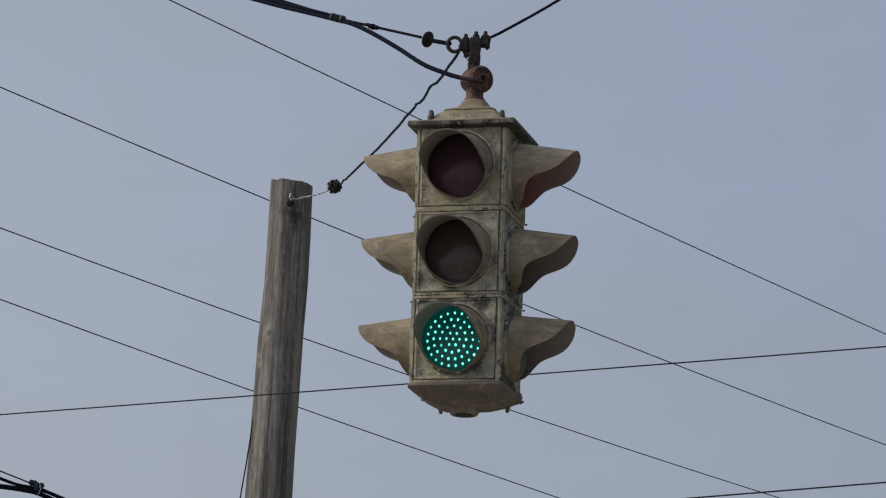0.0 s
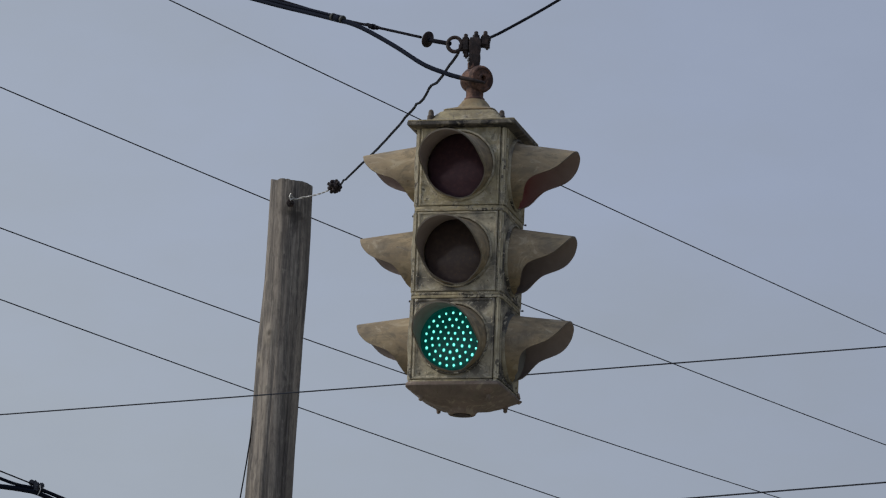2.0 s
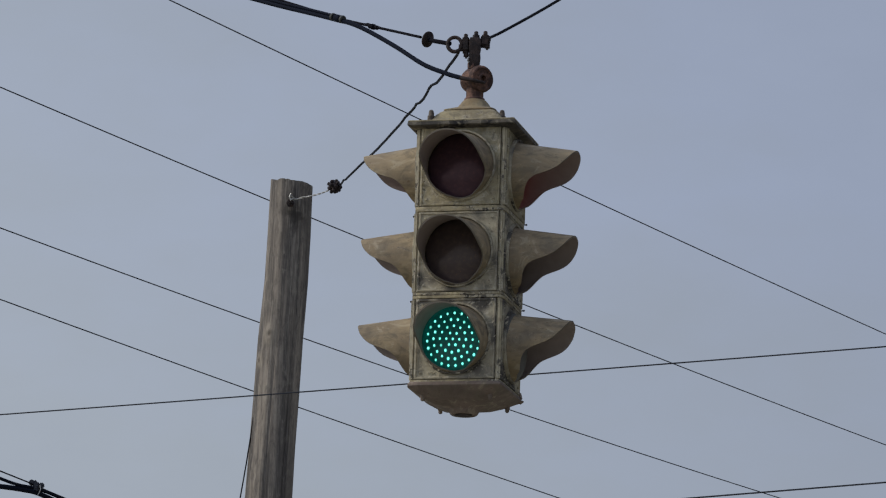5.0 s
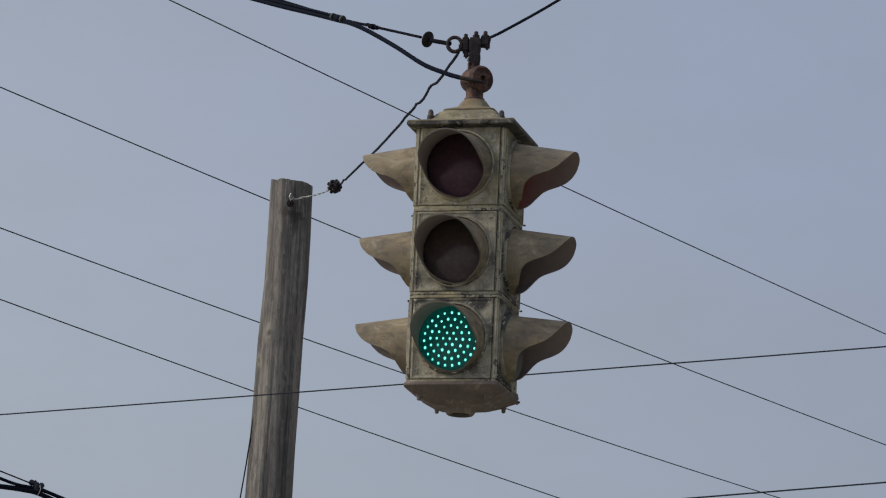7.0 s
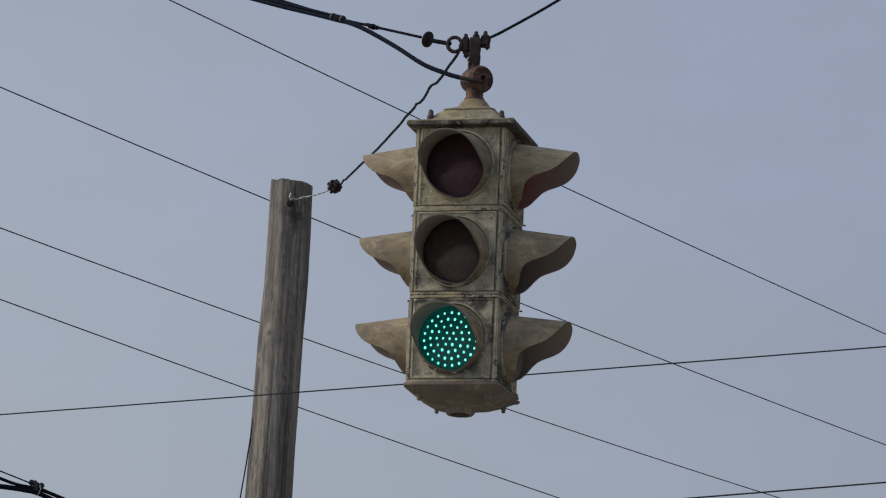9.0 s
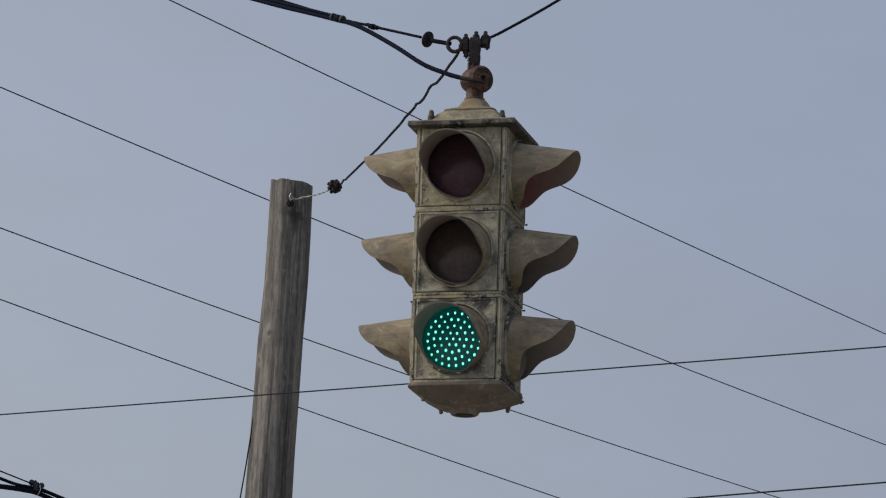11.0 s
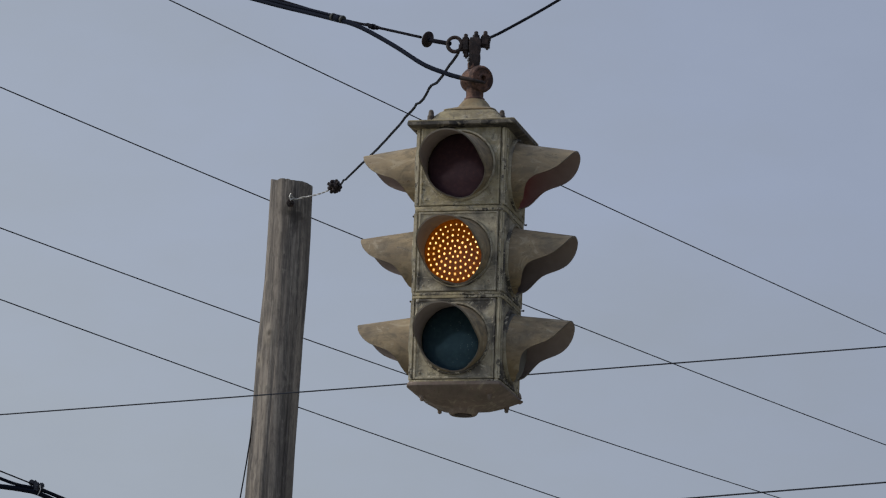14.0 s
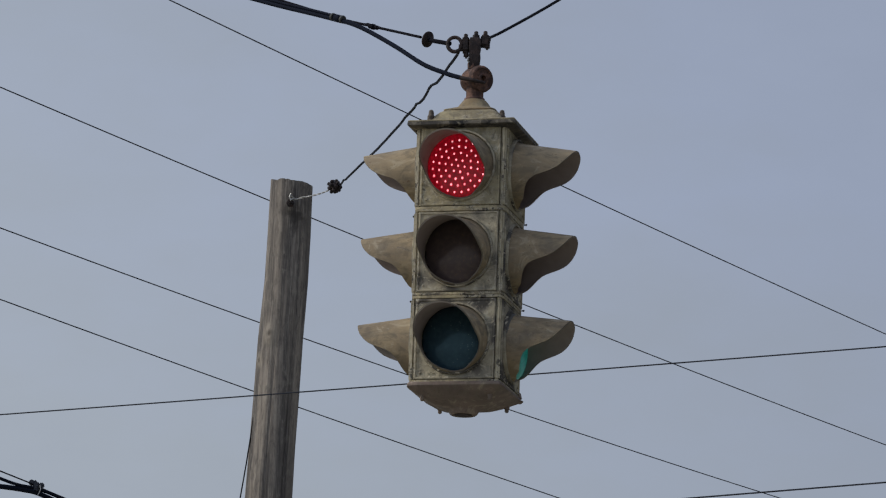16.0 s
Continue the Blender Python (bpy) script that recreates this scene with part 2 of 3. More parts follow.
LENS = {
    "red": tinted_lens("unlit_red_lens", (0.066, 0.038, 0.05), (0.115, 0.06, 0.07), (0.16, 0.06, 0.06), (1.0, 0.62, 0.58)),
    "amber": tinted_lens("unlit_amber_lens", (0.076, 0.058, 0.058), (0.125, 0.094, 0.078), (0.19, 0.1, 0.04), (1.0, 0.82, 0.7)),
    "green": tinted_lens("unlit_green_lens", (0.028, 0.055, 0.078), (0.048, 0.094, 0.118), (0.28, 0.34, 0.34), (0.6, 0.95, 1.0)),
}
DUSTY = plain_grain("dusty_green_lens", (0.082, 0.08, 0.073), (0.125, 0.12, 0.107), 45, 0.6, gloss=0.15)


def lamp_set(word, red, amber, green):
    """Lit lens, diode core and diode halo for each colour, at the given shares of full strength."""
    lens = {
        "red": glow(word + "red_lens", (1.0, 0.01, 0.035), 0.19 * red, (0.03, 0.004, 0.005), True),
        "amber": glow(word + "amber_lens", (1.0, 0.21, 0.005), 0.115 * amber, (0.04, 0.015, 0.003), True),
        "green": glow(word + "green_lens", (0.02, 1.0, 0.82), 0.038 * green, (0.003, 0.02, 0.018), True),
    }
    core = {
        "red": glow(word + "red_diode", (1.0, 0.42, 0.48), 1.3 * red, (0.3, 0.02, 0.03), False, 0.5),
        "amber": glow(word + "amber_diode", (1.0, 0.7, 0.27), 1.7 * amber, (0.3, 0.15, 0.02), False, 0.5),
        "green": glow(word + "green_diode", (0.24, 1.0, 0.86), 1.45 * green, (0.02, 0.3, 0.25), False, 0.5),
    }
    # the coloured glow round a diode, drawn as an emitting ring
    halo = {
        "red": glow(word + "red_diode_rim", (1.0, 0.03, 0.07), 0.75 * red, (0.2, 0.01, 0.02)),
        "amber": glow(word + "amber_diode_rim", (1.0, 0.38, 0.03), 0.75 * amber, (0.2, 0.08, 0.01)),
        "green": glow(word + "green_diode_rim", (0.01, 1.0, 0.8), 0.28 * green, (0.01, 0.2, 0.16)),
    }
    return lens, core, halo


# the two cross-street faces: lamp strengths set for the glow in their visors
LAMPS = {0: lamp_set("lit_", 1.0, 1.0, 1.0), 1: lamp_set("cross_", 0.6, 1.0, 2.1)}
WOOD = old_wood()
SOIL = soil()

# ---- mesh tools ----


def part(name, bm, material, parent=None, label="", m=None, smooth=True):
    """Links a bmesh as one mesh object, under a thing or a part."""
    me = bpy.data.meshes.new(name)
    bmesh.ops.recalc_face_normals(bm, faces=bm.faces)
    bm.to_mesh(me)
    bm.free()
    for mat in material if isinstance(material, (list, tuple)) else [material]:
        me.materials.append(mat)
    if smooth:
        me.polygons.foreach_set("use_smooth", [True] * len(me.polygons))
        me.set_sharp_from_angle(angle=radians(38))
    ob = new(name, me)
    if parent is not None:
        ob.parent = parent
    if m is not None:
        ob.matrix_basis = m
    return tagged(ob, label)


def again(ob, parent, m, label=""):
    """The same mesh once more, as an object of its own."""
    twin = new(ob.name.split(".")[0], ob.data)
    twin.parent = parent
    twin.matrix_basis = m
    return tagged(twin, label or ob.get("label", ""))


def loft(bm, rings, caps=(False, False), closed=True):
    """Skins rings of points of equal number."""
    rows = [[bm.verts.new(p) for p in ring] for ring in rings]
    for a, b in zip(rows, rows[1:]):
        n = len(a)
        for i in range(n if closed else n - 1):
            j = (i + 1) % n
            bm.faces.new((a[i], a[j], b[j], b[i]))
    if caps[0]:
        bm.faces.new(rows[0][::-1])
    if caps[1]:
        bm.faces.new(rows[-1])
    return rows


def circle(r, n, z=0.0, cx=0.0, cy=0.0):
    return [Vector((cx + r * math.cos(2 * math.pi * i / n), cy + r * math.sin(2 * math.pi * i / n), z)) for i in range(n)]


def square(half, n, z=0.0, corner=0.0):
    """A square with rounded corners, its n points at even angles, so that it skins with a circle."""
    out = []
    for i in range(n):
        a = 2 * math.pi * i / n
        c, s = math.cos(a), math.sin(a)
        p = 1e3 if corner <= 0 else 2 + 16 * (1 - corner)
        if p > 100:
            k = half / max(abs(c), abs(s))
        else:
            k = half / (abs(c) ** p + abs(s) ** p) ** (1 / p)
        out.append(Vector((k * c, k * s, z)))
    return out


def lathe(bm, profile, n=32, m=None, caps=(True, True)):
    """Turns (radius, height) pairs about z."""
    m = m or Matrix()
    loft(bm, [[m @ p for p in circle(r, n, z)] for r, z in profile], caps)


def block(bm, size, m=None, bevel=0.0):
    m = m or Matrix()
    made = bmesh.ops.create_cube(bm, size=1.0, matrix=m @ Matrix.Diagonal((*size, 1)))
    if bevel:
        edges = {e for v in made["verts"] for e in v.link_edges}
        bmesh.ops.bevel(bm, geom=list(edges), offset=bevel, segments=2, affect="EDGES")


def curve_points(points, steps=8):
    """A Catmull-Rom line through the points."""
    pts = [Vector(p) for p in points]
    pts = [pts[0] * 2 - pts[1], *pts, pts[-1] * 2 - pts[-2]]
    out = []
    for a, b, c, d in zip(pts, pts[1:], pts[2:], pts[3:]):
        for k in range(steps):
            t = k / steps
            out.append(0.5 * ((2 * b) + (c - a) * t + (2 * a - 5 * b + 4 * c - d) * t * t + (3 * b - a - 3 * c + d) * t ** 3))
    out.append(pts[-2])
    return out


def tube(bm, path, r, n=8, close=False):
    """A round rod along a path; r is a number or a function of the share of the way."""
    path = [Vector(p) for p in path]
    rings, side = [], None
    last = len(path) - 1
    for i, p in enumerate(path):
        if close:
            d = path[(i + 1) % len(path)] - path[i - 1]
        else:
            d = path[min(i + 1, last)] - path[max(i - 1, 0)]
        d.normalize()
        if side is None:
            side = d.orthogonal().normalized()
        side = (side - d * side.dot(d)).normalized()
        up = d.cross(side)
        rr = r(i / last) if callable(r) else r
        rings.append([p + rr * (math.cos(2 * math.pi * k / n) * side + math.sin(2 * math.pi * k / n) * up) for k in range(n)])
    if close:
        rings.append(rings[0])
        loft(bm, rings)
    else:
        loft(bm, rings, (True, True))


def twisted(bm, path, r, pitch, strands=3, n=6):
    """Strands laid round each other along a path."""
    path = [Vector(p) for p in path]
    lines = [[] for _ in range(strands)]
    way, side = 0.0, None
    for i, p in enumerate(path):
        d = (path[min(i + 1, len(path) - 1)] - path[max(i - 1, 0)]).normalized()
        if side is None:
            side = d.orthogonal().normalized()
        side = (side - d * side.dot(d)).normalized()
        up = d.cross(side)
        way += (p - path[i - 1]).length if i else 0
        for k in range(strands):
            a = 2 * math.pi * (way / pitch + k / strands)
            lines[k].append(p + r * 0.55 * (math.cos(a) * side + math.sin(a) * up))
    for line in lines:
        tube(bm, line, r * 0.52, n)


def resampled(points, gap):
    """The line again, with a point every gap metres."""
    out = [Vector(points[0])]
    for a, b in zip(points, points[1:]):
        a, b = Vector(a), Vector(b)
        k = max(1, round((b - a).length / gap))
        out += [a.lerp(b, (j + 1) / k) for j in range(k)]
    return out


def thing(name, label, category, m=None, group="", kind=""):
    ob = new(name)
    ob.empty_display_size = 0.1
    if m is not None:
        ob.matrix_basis = m
    return tagged(ob, label, category, group, kind)


# ---- ground ----
bm = bmesh.new()
bmesh.ops.create_grid(bm, x_segments=24, y_segments=24, size=2500)
ground = part("ground", bm, SOIL, label="flat ground of dry grass and gravel")
tagged(ground, category="ground", kind="structure")

# ---- the traffic signal ----
# Its own space: x along the front face, y away from the viewer, z up, the origin in the pivot.
PIVOT = Vector((0.0825, 16.264, 5.939))
TURN = radians(-14.26)
DROP = -0.7697          # from the pivot down to the joint between the lower two sections
H = 0.2918              # height of a section
HALF = 0.150            # half its width
ROWS = (("red", 1.488), ("amber", 0.5), ("green", -0.5))

signal = thing("traffic_signal", "old four-way traffic signal with peeling tan paint hung from span wires", "traffic light",
               Matrix.Translation(PIVOT) @ Matrix.Rotation(TURN, 4, "Z"))


def face_pose(k, z):
    """The pose of the k-th face: the part's y is the height, its z points out of the face."""
    return Matrix.Translation((0, 0, z)) @ Matrix.Rotation(k * math.pi / 2, 4, "Z") @ Matrix.Translation((0, -HALF, 0)) @ Matrix.Rotation(math.pi / 2, 4, "X")


def section_mesh():
    """One hollow section: four surrounds for the doors, corner beads and flanges above and below."""
    bm = bmesh.new()
    n = 64
    for k in range(4):
        m = face_pose(k, 0)
        rings = [square(0.1365, n, -0.030), square(0.1365, n, -0.004), square(0.1372, n, -0.003), square(0.1435, n, -0.003), square(0.1445, n, -0.006), square(0.1445, n, -0.014)]
        loft(bm, [[m @ p for p in r] for r in rings])
    loft(bm, [square(0.122, n, -H / 2 + 0.006), square(0.122, n, H / 2 - 0.006)], (True, True))
    return bm


def flange_mesh():
    bm = bmesh.new()
    loft(bm, [square(h, 64, d, 0.04) for h, d in ((0.12, -0.0049), (0.1528, -0.0049), (0.1545, -0.0035), (0.1545, 0.0035), (0.1528, 0.0049), (0.12, 0.0049))])
    return bm


def post_mesh():
    bm = bmesh.new()
    block(bm, (0.0165, 0.0165, H - 0.019), None, 0.005)
    return bm


def door_mesh(marks):
    """A square door with a raised border and a round, lipped opening."""
    bm = bmesh.new()
    n = 64
    rings = [square(0.1335, n, -0.012), square(0.1335, n, 0.003), square(0.1315, n, 0.0052), square(0.1275, n, 0.0052), square(0.1255, n, 0.0025),
             square(0.1205, n, 0.0018), circle(0.1188, n, 0.0018), circle(0.1180, n, 0.009), circle(0.1168, n, 0.011), circle(0.1130, n, 0.011),
             circle(0.1120, n, 0.009), circle(0.1120, n, -0.022)]
    for k in range(4, 8):
        for p in rings[k]:
            p.z += 0.0012 * noise.noise(p * 22)
    loft(bm, rings)
    for sx, sy in ((-1, -1), (1, -1), (1, 1), (-1, 1)):
        lathe(bm, [(0.0036, 0.001), (0.0036, 0.0042), (0.0024, 0.0052)], 10, Matrix.Translation((sx * 0.112, sy * 0.112, 0)))
    # cast marks, too worn to read
    for i, (w, h) in enumerate(((0.003, 0.011), (0.003, 0.008), (0.003, 0.010), (0.002, 0.007)) if marks else ()):
        block(bm, (w, h, 0.0022), Matrix.Translation((-0.086 + 0.0062 * i, -0.114, 0.0025)) @ Matrix.Rotation(0.3 * (-1) ** i, 4, "Z"), 0.0006)
        block(bm, (w, h, 0.0022), Matrix.Translation((-0.112 + 0.006 * i, 0.116, 0.0025)) @ Matrix.Rotation(0.2 * (-1) ** i, 4, "Z"), 0.0006)
    return bm


REACH = ((0, 0.203), (25, 0.201), (36, 0.197), (55, 0.185), (70, 0.167), (80, 0.149), (88, 0.125), (93, 0.102), (98, 0.081), (105, 0.066), (118, 0.050), (144, 0.029), (150, 0.026), (154, 0.011), (180, 0.010))


def reach(a):
    """How far the visor stands out, by the angle from its crown; one hand has a deeper root."""
    if a < -112:
        return reach(-a) + 0.015 * min(1.0, (-112 - a) / 40, (180 + a) / 14)
    a = abs(a)
    for (a0, l0), (a1, l1) in zip(REACH, REACH[1:]):
        if a <= a1:
            t = (a - a0) / (a1 - a0)
            return l0 + (l1 - l0) * t
    return REACH[-1][1]


def visor_mesh():
    """A cutaway visor, bent from sheet metal: a tunnel at its root, open below further out."""
    bm = bmesh.new()
    n, steps = 88, 14
    smooth = [sum(reach(-180 + 360 * (i + d) / n if abs(-180 + 360 * (i + d) / n) <= 180 else 180) for d in (-1, 0, 1)) / 3 for i in range(n + 1)]

    def at(i, t, gap):
        a = radians(-180 + 360 * i / n)
        d = (smooth[i] - 0.005) * t
        r = 0.1085 - 0.006 * d / 0.216 + 0.007 * math.exp(-d / 0.012) - gap
        return Vector((r * math.sin(a), r * math.cos(a) * (0.98 + 0.02 * t) - 0.105 * d, 0.011 + d - 0.012 * (1 - t) ** 3))

    outer = [[at(i, j / steps, 0) for i in range(n)] for j in range(steps + 1)]
    inner = [[at(i, j / steps, 0.0027 + 0.0018 * (j / steps) ** 4) for i in range(n)] for j in range(steps + 1)]
    loft(bm, outer + inner[::-1] + [outer[0]])
    bm.faces.index_update()
    bm.faces.ensure_lookup_table()
    for f in bm.faces:
        row = f.index // n
        f.material_index = 0 if row < steps else 2 if row == steps else 1
    bmesh.ops.remove_doubles(bm, verts=bm.verts, dist=1e-5)
    return bm


def lens_mesh(rise, seat, full=1.0):
    """A domed lens; full below one gives it steeper flanks."""
    bm = bmesh.new()
    lathe(bm, [(0.1125 * math.cos(a), seat + rise * math.sin(a) ** full) for a in [radians(6 * i) for i in range(15)]], 48)
    return bm


def ring_mesh():
    """The rolled flange by which a visor is screwed to its door, a little dented."""
    bm = bmesh.new()
    rings = [circle(r, 64, z) for r, z in ((0.1128, 0.0085), (0.1135, 0.0125), (0.1160, 0.0136), (0.1188, 0.0130), (0.1200, 0.0105), (0.1200, 0.0015))]
    for ring in rings[1:5]:
        for p in ring:
            p.z += 0.0011 * noise.noise(p * 35)
    loft(bm, rings)
    return bm


def board_mesh(rise, full=1.0):
    bm = bmesh.new()
    lathe(bm, [(0.1105 * math.cos(a), rise * math.sin(a) ** full) for a in [radians(6 * i) for i in range(15)]], 48)
    return bm


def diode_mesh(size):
    """One diode: a bright dome in a wider ring that draws the halo round it."""
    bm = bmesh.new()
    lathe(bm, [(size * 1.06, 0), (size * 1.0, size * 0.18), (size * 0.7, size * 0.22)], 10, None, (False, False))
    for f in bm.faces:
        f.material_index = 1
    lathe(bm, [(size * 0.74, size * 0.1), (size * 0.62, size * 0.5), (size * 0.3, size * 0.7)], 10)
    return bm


def diode_seats(rings, spread):
    """The places of the diodes, ring by ring: (count, degrees of the first) from the middle outwards."""
    for k, (count, start) in enumerate(rings):
        r = spread * k / (len(rings) - 1)
        for i in range(count):
            a = radians(start) + 2 * math.pi * i / count
            yield Matrix.Translation((r * math.cos(a), r * math.sin(a), 0.020 * math.sqrt(1 - (r / 0.1105) ** 2) - 0.0005))


def recess(color, k):
    """Added depth behind the doors, to hide the cross-street red lenses' lit edges."""
    return 0.024 if color == "red" and k % 2 else 0.0


# by how many degrees each visor has sagged, face by face
DROOP = {"red": (2.4, 2.0, 1.5, 1.6), "amber": (1.5, 1.6, 1.0, 0.3), "green": (0.6, -0.3, 0.5, 0.0)}
first = {}
boards = {}
for color, level in ROWS:
    z = DROP + level * H
    if not first:
        body = part("section", section_mesh(), PAINT, signal, "cast section with flanges and corner beads", Matrix.Translation((0, 0, z)))
        first["section"] = body
    else:
        body = again(first["section"], signal, Matrix.Translation((0, 0, z)))
    for s in (-1, 1):
        m = Matrix.Translation((0, 0, s * (H / 2 - 0.0052)))
        if "flange" not in first:
            first["flange"] = part("flange", flange_mesh(), PAINT, body, "", m)
            first["post"] = part("corner_post", post_mesh(), PAINT_POST, body, "", Matrix.Translation((0.1437, 0.1437, 0)))
        else:
            again(first["flange"], body, m)
    for sx, sy in ((-1, -1), (-1, 1), (1, -1), (1, 1)):
        if (sx, sy) != (1, 1) or level < 1:
            again(first["post"], body, Matrix.Translation((sx * 0.1437, sy * 0.1437, 0)))
    for k in range(4):
        m = face_pose(k, z)
        if k == 0:
            first["door"] = part("door", door_mesh(color == "green"), PAINT_DOOR if color == "red" else PAINT_MID, signal, "tan door with peeling paint", m)
        else:
            again(first["door"], signal, m)
        bent = m @ Matrix.Rotation(radians(DROOP[color][k]), 4, "X")
        if "visor" not in first:
            first["visor"] = part("visor", visor_mesh(), (PAINT_VISOR, VISOR_IN, RIM), signal, "faded tan cutaway visor", bent)
        else:
            again(first["visor"], signal, bent)
        if "ring" not in first:
            first["ring"] = part("visor_ring", ring_mesh(), PAINT_MID, signal, "worn rolled visor flange", bent)
        else:
            again(first["ring"], signal, bent)
        sunk = m @ Matrix.Translation((0, 0, -recess(color, k)))
        if color == "green" and k % 2:
            # the cross-street faces have a deeply domed green lens
            if "dome" not in first:
                first["dome"] = part("lens", lens_mesh(0.050, 0.0, 0.75), DUSTY, signal, "dusty domed green lens", sunk)
            else:
                again(first["dome"], signal, sunk)
        elif color not in first:
            first[color] = part("lens", lens_mesh(0.028, -0.009), LENS[color], signal, "dark unlit %s lens" % color, sunk)
        else:
            again(first[color], signal, sunk)

# the lamps that shine at some time: front and back run together, and so do the two sides
RINGS = {"red": ((1, 0), (6, -10), (12, -10), (18, -10), (23, 59)),
         "amber": ((1, 0), (7, 94), (13, 190), (19, 177), (25, 184), (31, 183.5)),
         "green": ((1, 0), (6, -4), (12, -3), (18, -2.5), (23, 57.5))}
SPREAD = {"red": 0.0875, "amber": 0.0925, "green": 0.0875}
SIZE = {"red": 0.0045, "amber": 0.0041, "green": 0.0051}
SEAT = Matrix.Translation((-0.0028, -0.0048, 0))      # the lamp units sit a little off the middle
for color, level in ROWS:
    for k in range(4):
        if color == "amber" and k % 2:
            continue
        key = color, k % 2
        lens, core, halo = LAMPS[k % 2]
        if key not in first:
            first[key] = lamp = part("lamp_board", board_mesh(*((0.052, 0.72) if key == ("green", 1) else (0.020, 1.0))), lens[color], signal, "lit %s lamp" % color)
        else:
            lamp = again(first[key], signal, Matrix())
        if k == 0:
            spin = random.Random(4)
            dome = None
            for m in diode_seats(RINGS[color], SPREAD[color]):
                size = spin.uniform(0.86, 1.1)
                m = SEAT @ m @ Matrix.Diagonal((size * 0.95, size * 1.2, size, 1))
                if dome is None:
                    dome = part("diode", diode_mesh(SIZE[color]), (core[color], halo[color]), lamp, "glowing %s diode" % color, m)
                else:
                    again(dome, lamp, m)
        boards[color, k] = (lamp, face_pose(k, DROP + level * H) @ Matrix.Translation((0, 0, -recess(color, k))))

# roof, in two tiers, with its bolts
TOP = DROP + 2 * H - 0.007
bm = bmesh.new()
n = 64
loft(bm, [square(0.1795, n, TOP + 0.0045), square(0.180, n, TOP + 0.0075), square(0.177, n, TOP + 0.0100), square(0.150, n, TOP + 0.0150), square(0.130, n, TOP + 0.021, 0.10),
          square(0.121, n, TOP + 0.030, 0.16), square(0.111, n, TOP + 0.043, 0.2), square(0.098, n, TOP + 0.056, 0.24), square(0.084, n, TOP + 0.066, 0.28)], (True, True))
roof = part("roof", bm, PAINT_CAP, signal, "humped tan roof cap", Matrix.Translation((0.004, 0, 0)))
bm = bmesh.new()
loft(bm, [square(0.146, n, TOP - 0.0165), square(0.1545, n, TOP - 0.0155), square(0.158, n, TOP - 0.014), square(0.166, n, TOP - 0.0125), square(0.178, n, TOP - 0.010),
          square(0.181, n, TOP - 0.007), square(0.181, n, TOP + 0.001), square(0.179, n, TOP + 0.0045), square(0.172, n, TOP + 0.0055)], (True, False))
part("eave", bm, PAINT_EAVE, roof, "grimy peeling eave moulding with shade in its paint")
bm = bmesh.new()
loft(bm, [square(0.083, n, TOP + 0.0635, 0.3), square(0.0875, n, TOP + 0.066, 0.3), square(0.0875, n, TOP + 0.069, 0.3), square(0.083, n, TOP + 0.0715, 0.32), square(0.070, n, TOP + 0.077, 0.4), circle(0.060, n, TOP + 0.086),
          circle(0.051, n, TOP + 0.099), circle(0.043, n, TOP + 0.110), circle(0.038, n, TOP + 0.115), circle(0.034, n, TOP + 0.117)], (True, True))
part("crown", bm, PAINT_CROWN, roof, "stepped cap stained with rust from the neck")
bm = bmesh.new()
lathe(bm, [(0.0125, -0.03), (0.0125, 0.004), (0.0098, 0.007), (0.0092, 0.016), (0.007, 0.024), (0.002, 0.027)], 12)
bolt = part("roof_bolt", bm, PAINT_NUT, roof, "rusted acorn nut", Matrix.Translation((-0.119, -0.112, TOP + 0.034)))
for x, y in ((0.116, -0.090), (-0.116, 0.112), (0.118, 0.112)):
    again(bolt, roof, Matrix.Translation((x, y, TOP + 0.032)))

# floor pan with its lugs
BOT = DROP - H
bm = bmesh.new()
loft(bm, [square(0.148, n, BOT + 0.006), square(0.156, n, BOT + 0.004, 0.02), square(0.1605, n, BOT - 0.002, 0.02), square(0.1605, n, BOT - 0.008, 0.02), square(0.157, n, BOT - 0.012, 0.04),
          square(0.140, n, BOT - 0.022, 0.12), square(0.112, n, BOT - 0.039, 0.3), square(0.082, n, BOT - 0.053, 0.6), circle(0.058, n, BOT - 0.060), circle(0.051, n, BOT - 0.066), circle(0.045, n, BOT - 0.0755), circle(0.042, n, BOT - 0.078), circle(0.036, n, BOT - 0.0785), circle(0.033, n, BOT - 0.076)], (True, True))
pan = part("floor_pan", bm, PAINT_PAN, signal, "tapered grey-tan bottom pan")
bm = bmesh.new()
lathe(bm, [(0.010, 0.02), (0.0095, -0.006), (0.007, -0.010), (0.007, -0.017), (0.0035, -0.021)], 12)
lug = part("pan_bolt", bm, PAINT_PAN, pan, "grimy bolt end", Matrix.Translation((-0.106, 0.106, BOT - 0.030)))
for x, y in ((0.12, 0.106), (-0.113, -0.11), (0.113, -0.11)):
    again(lug, pan, Matrix.Translation((x, y, BOT - 0.030)))
bm = bmesh.new()
block(bm, (0.024, 0.034, 0.006), Matrix.Translation((0.1515, 0.139, BOT - 0.007)) @ Matrix.Rotation(0.5, 4, "Z") @ Matrix.Rotation(0.3, 4, "Y"), 0.001)
block(bm, (0.010, 0.034, 0.022), Matrix.Translation((0.153, 0.136, BOT + 0.012)) @ Matrix.Rotation(-0.25, 4, "Y"), 0.002)
part("hinge_ear", bm, PAINT_PAN, pan, "bent grimy hinge ear")
# dark disc drawn for the shade in the middle of the pan's underside
bm = bmesh.new()
lathe(bm, [(0.028, BOT - 0.070), (0.028, BOT - 0.0785), (0.025, BOT - 0.0795), (0.010, BOT - 0.079)], 28)
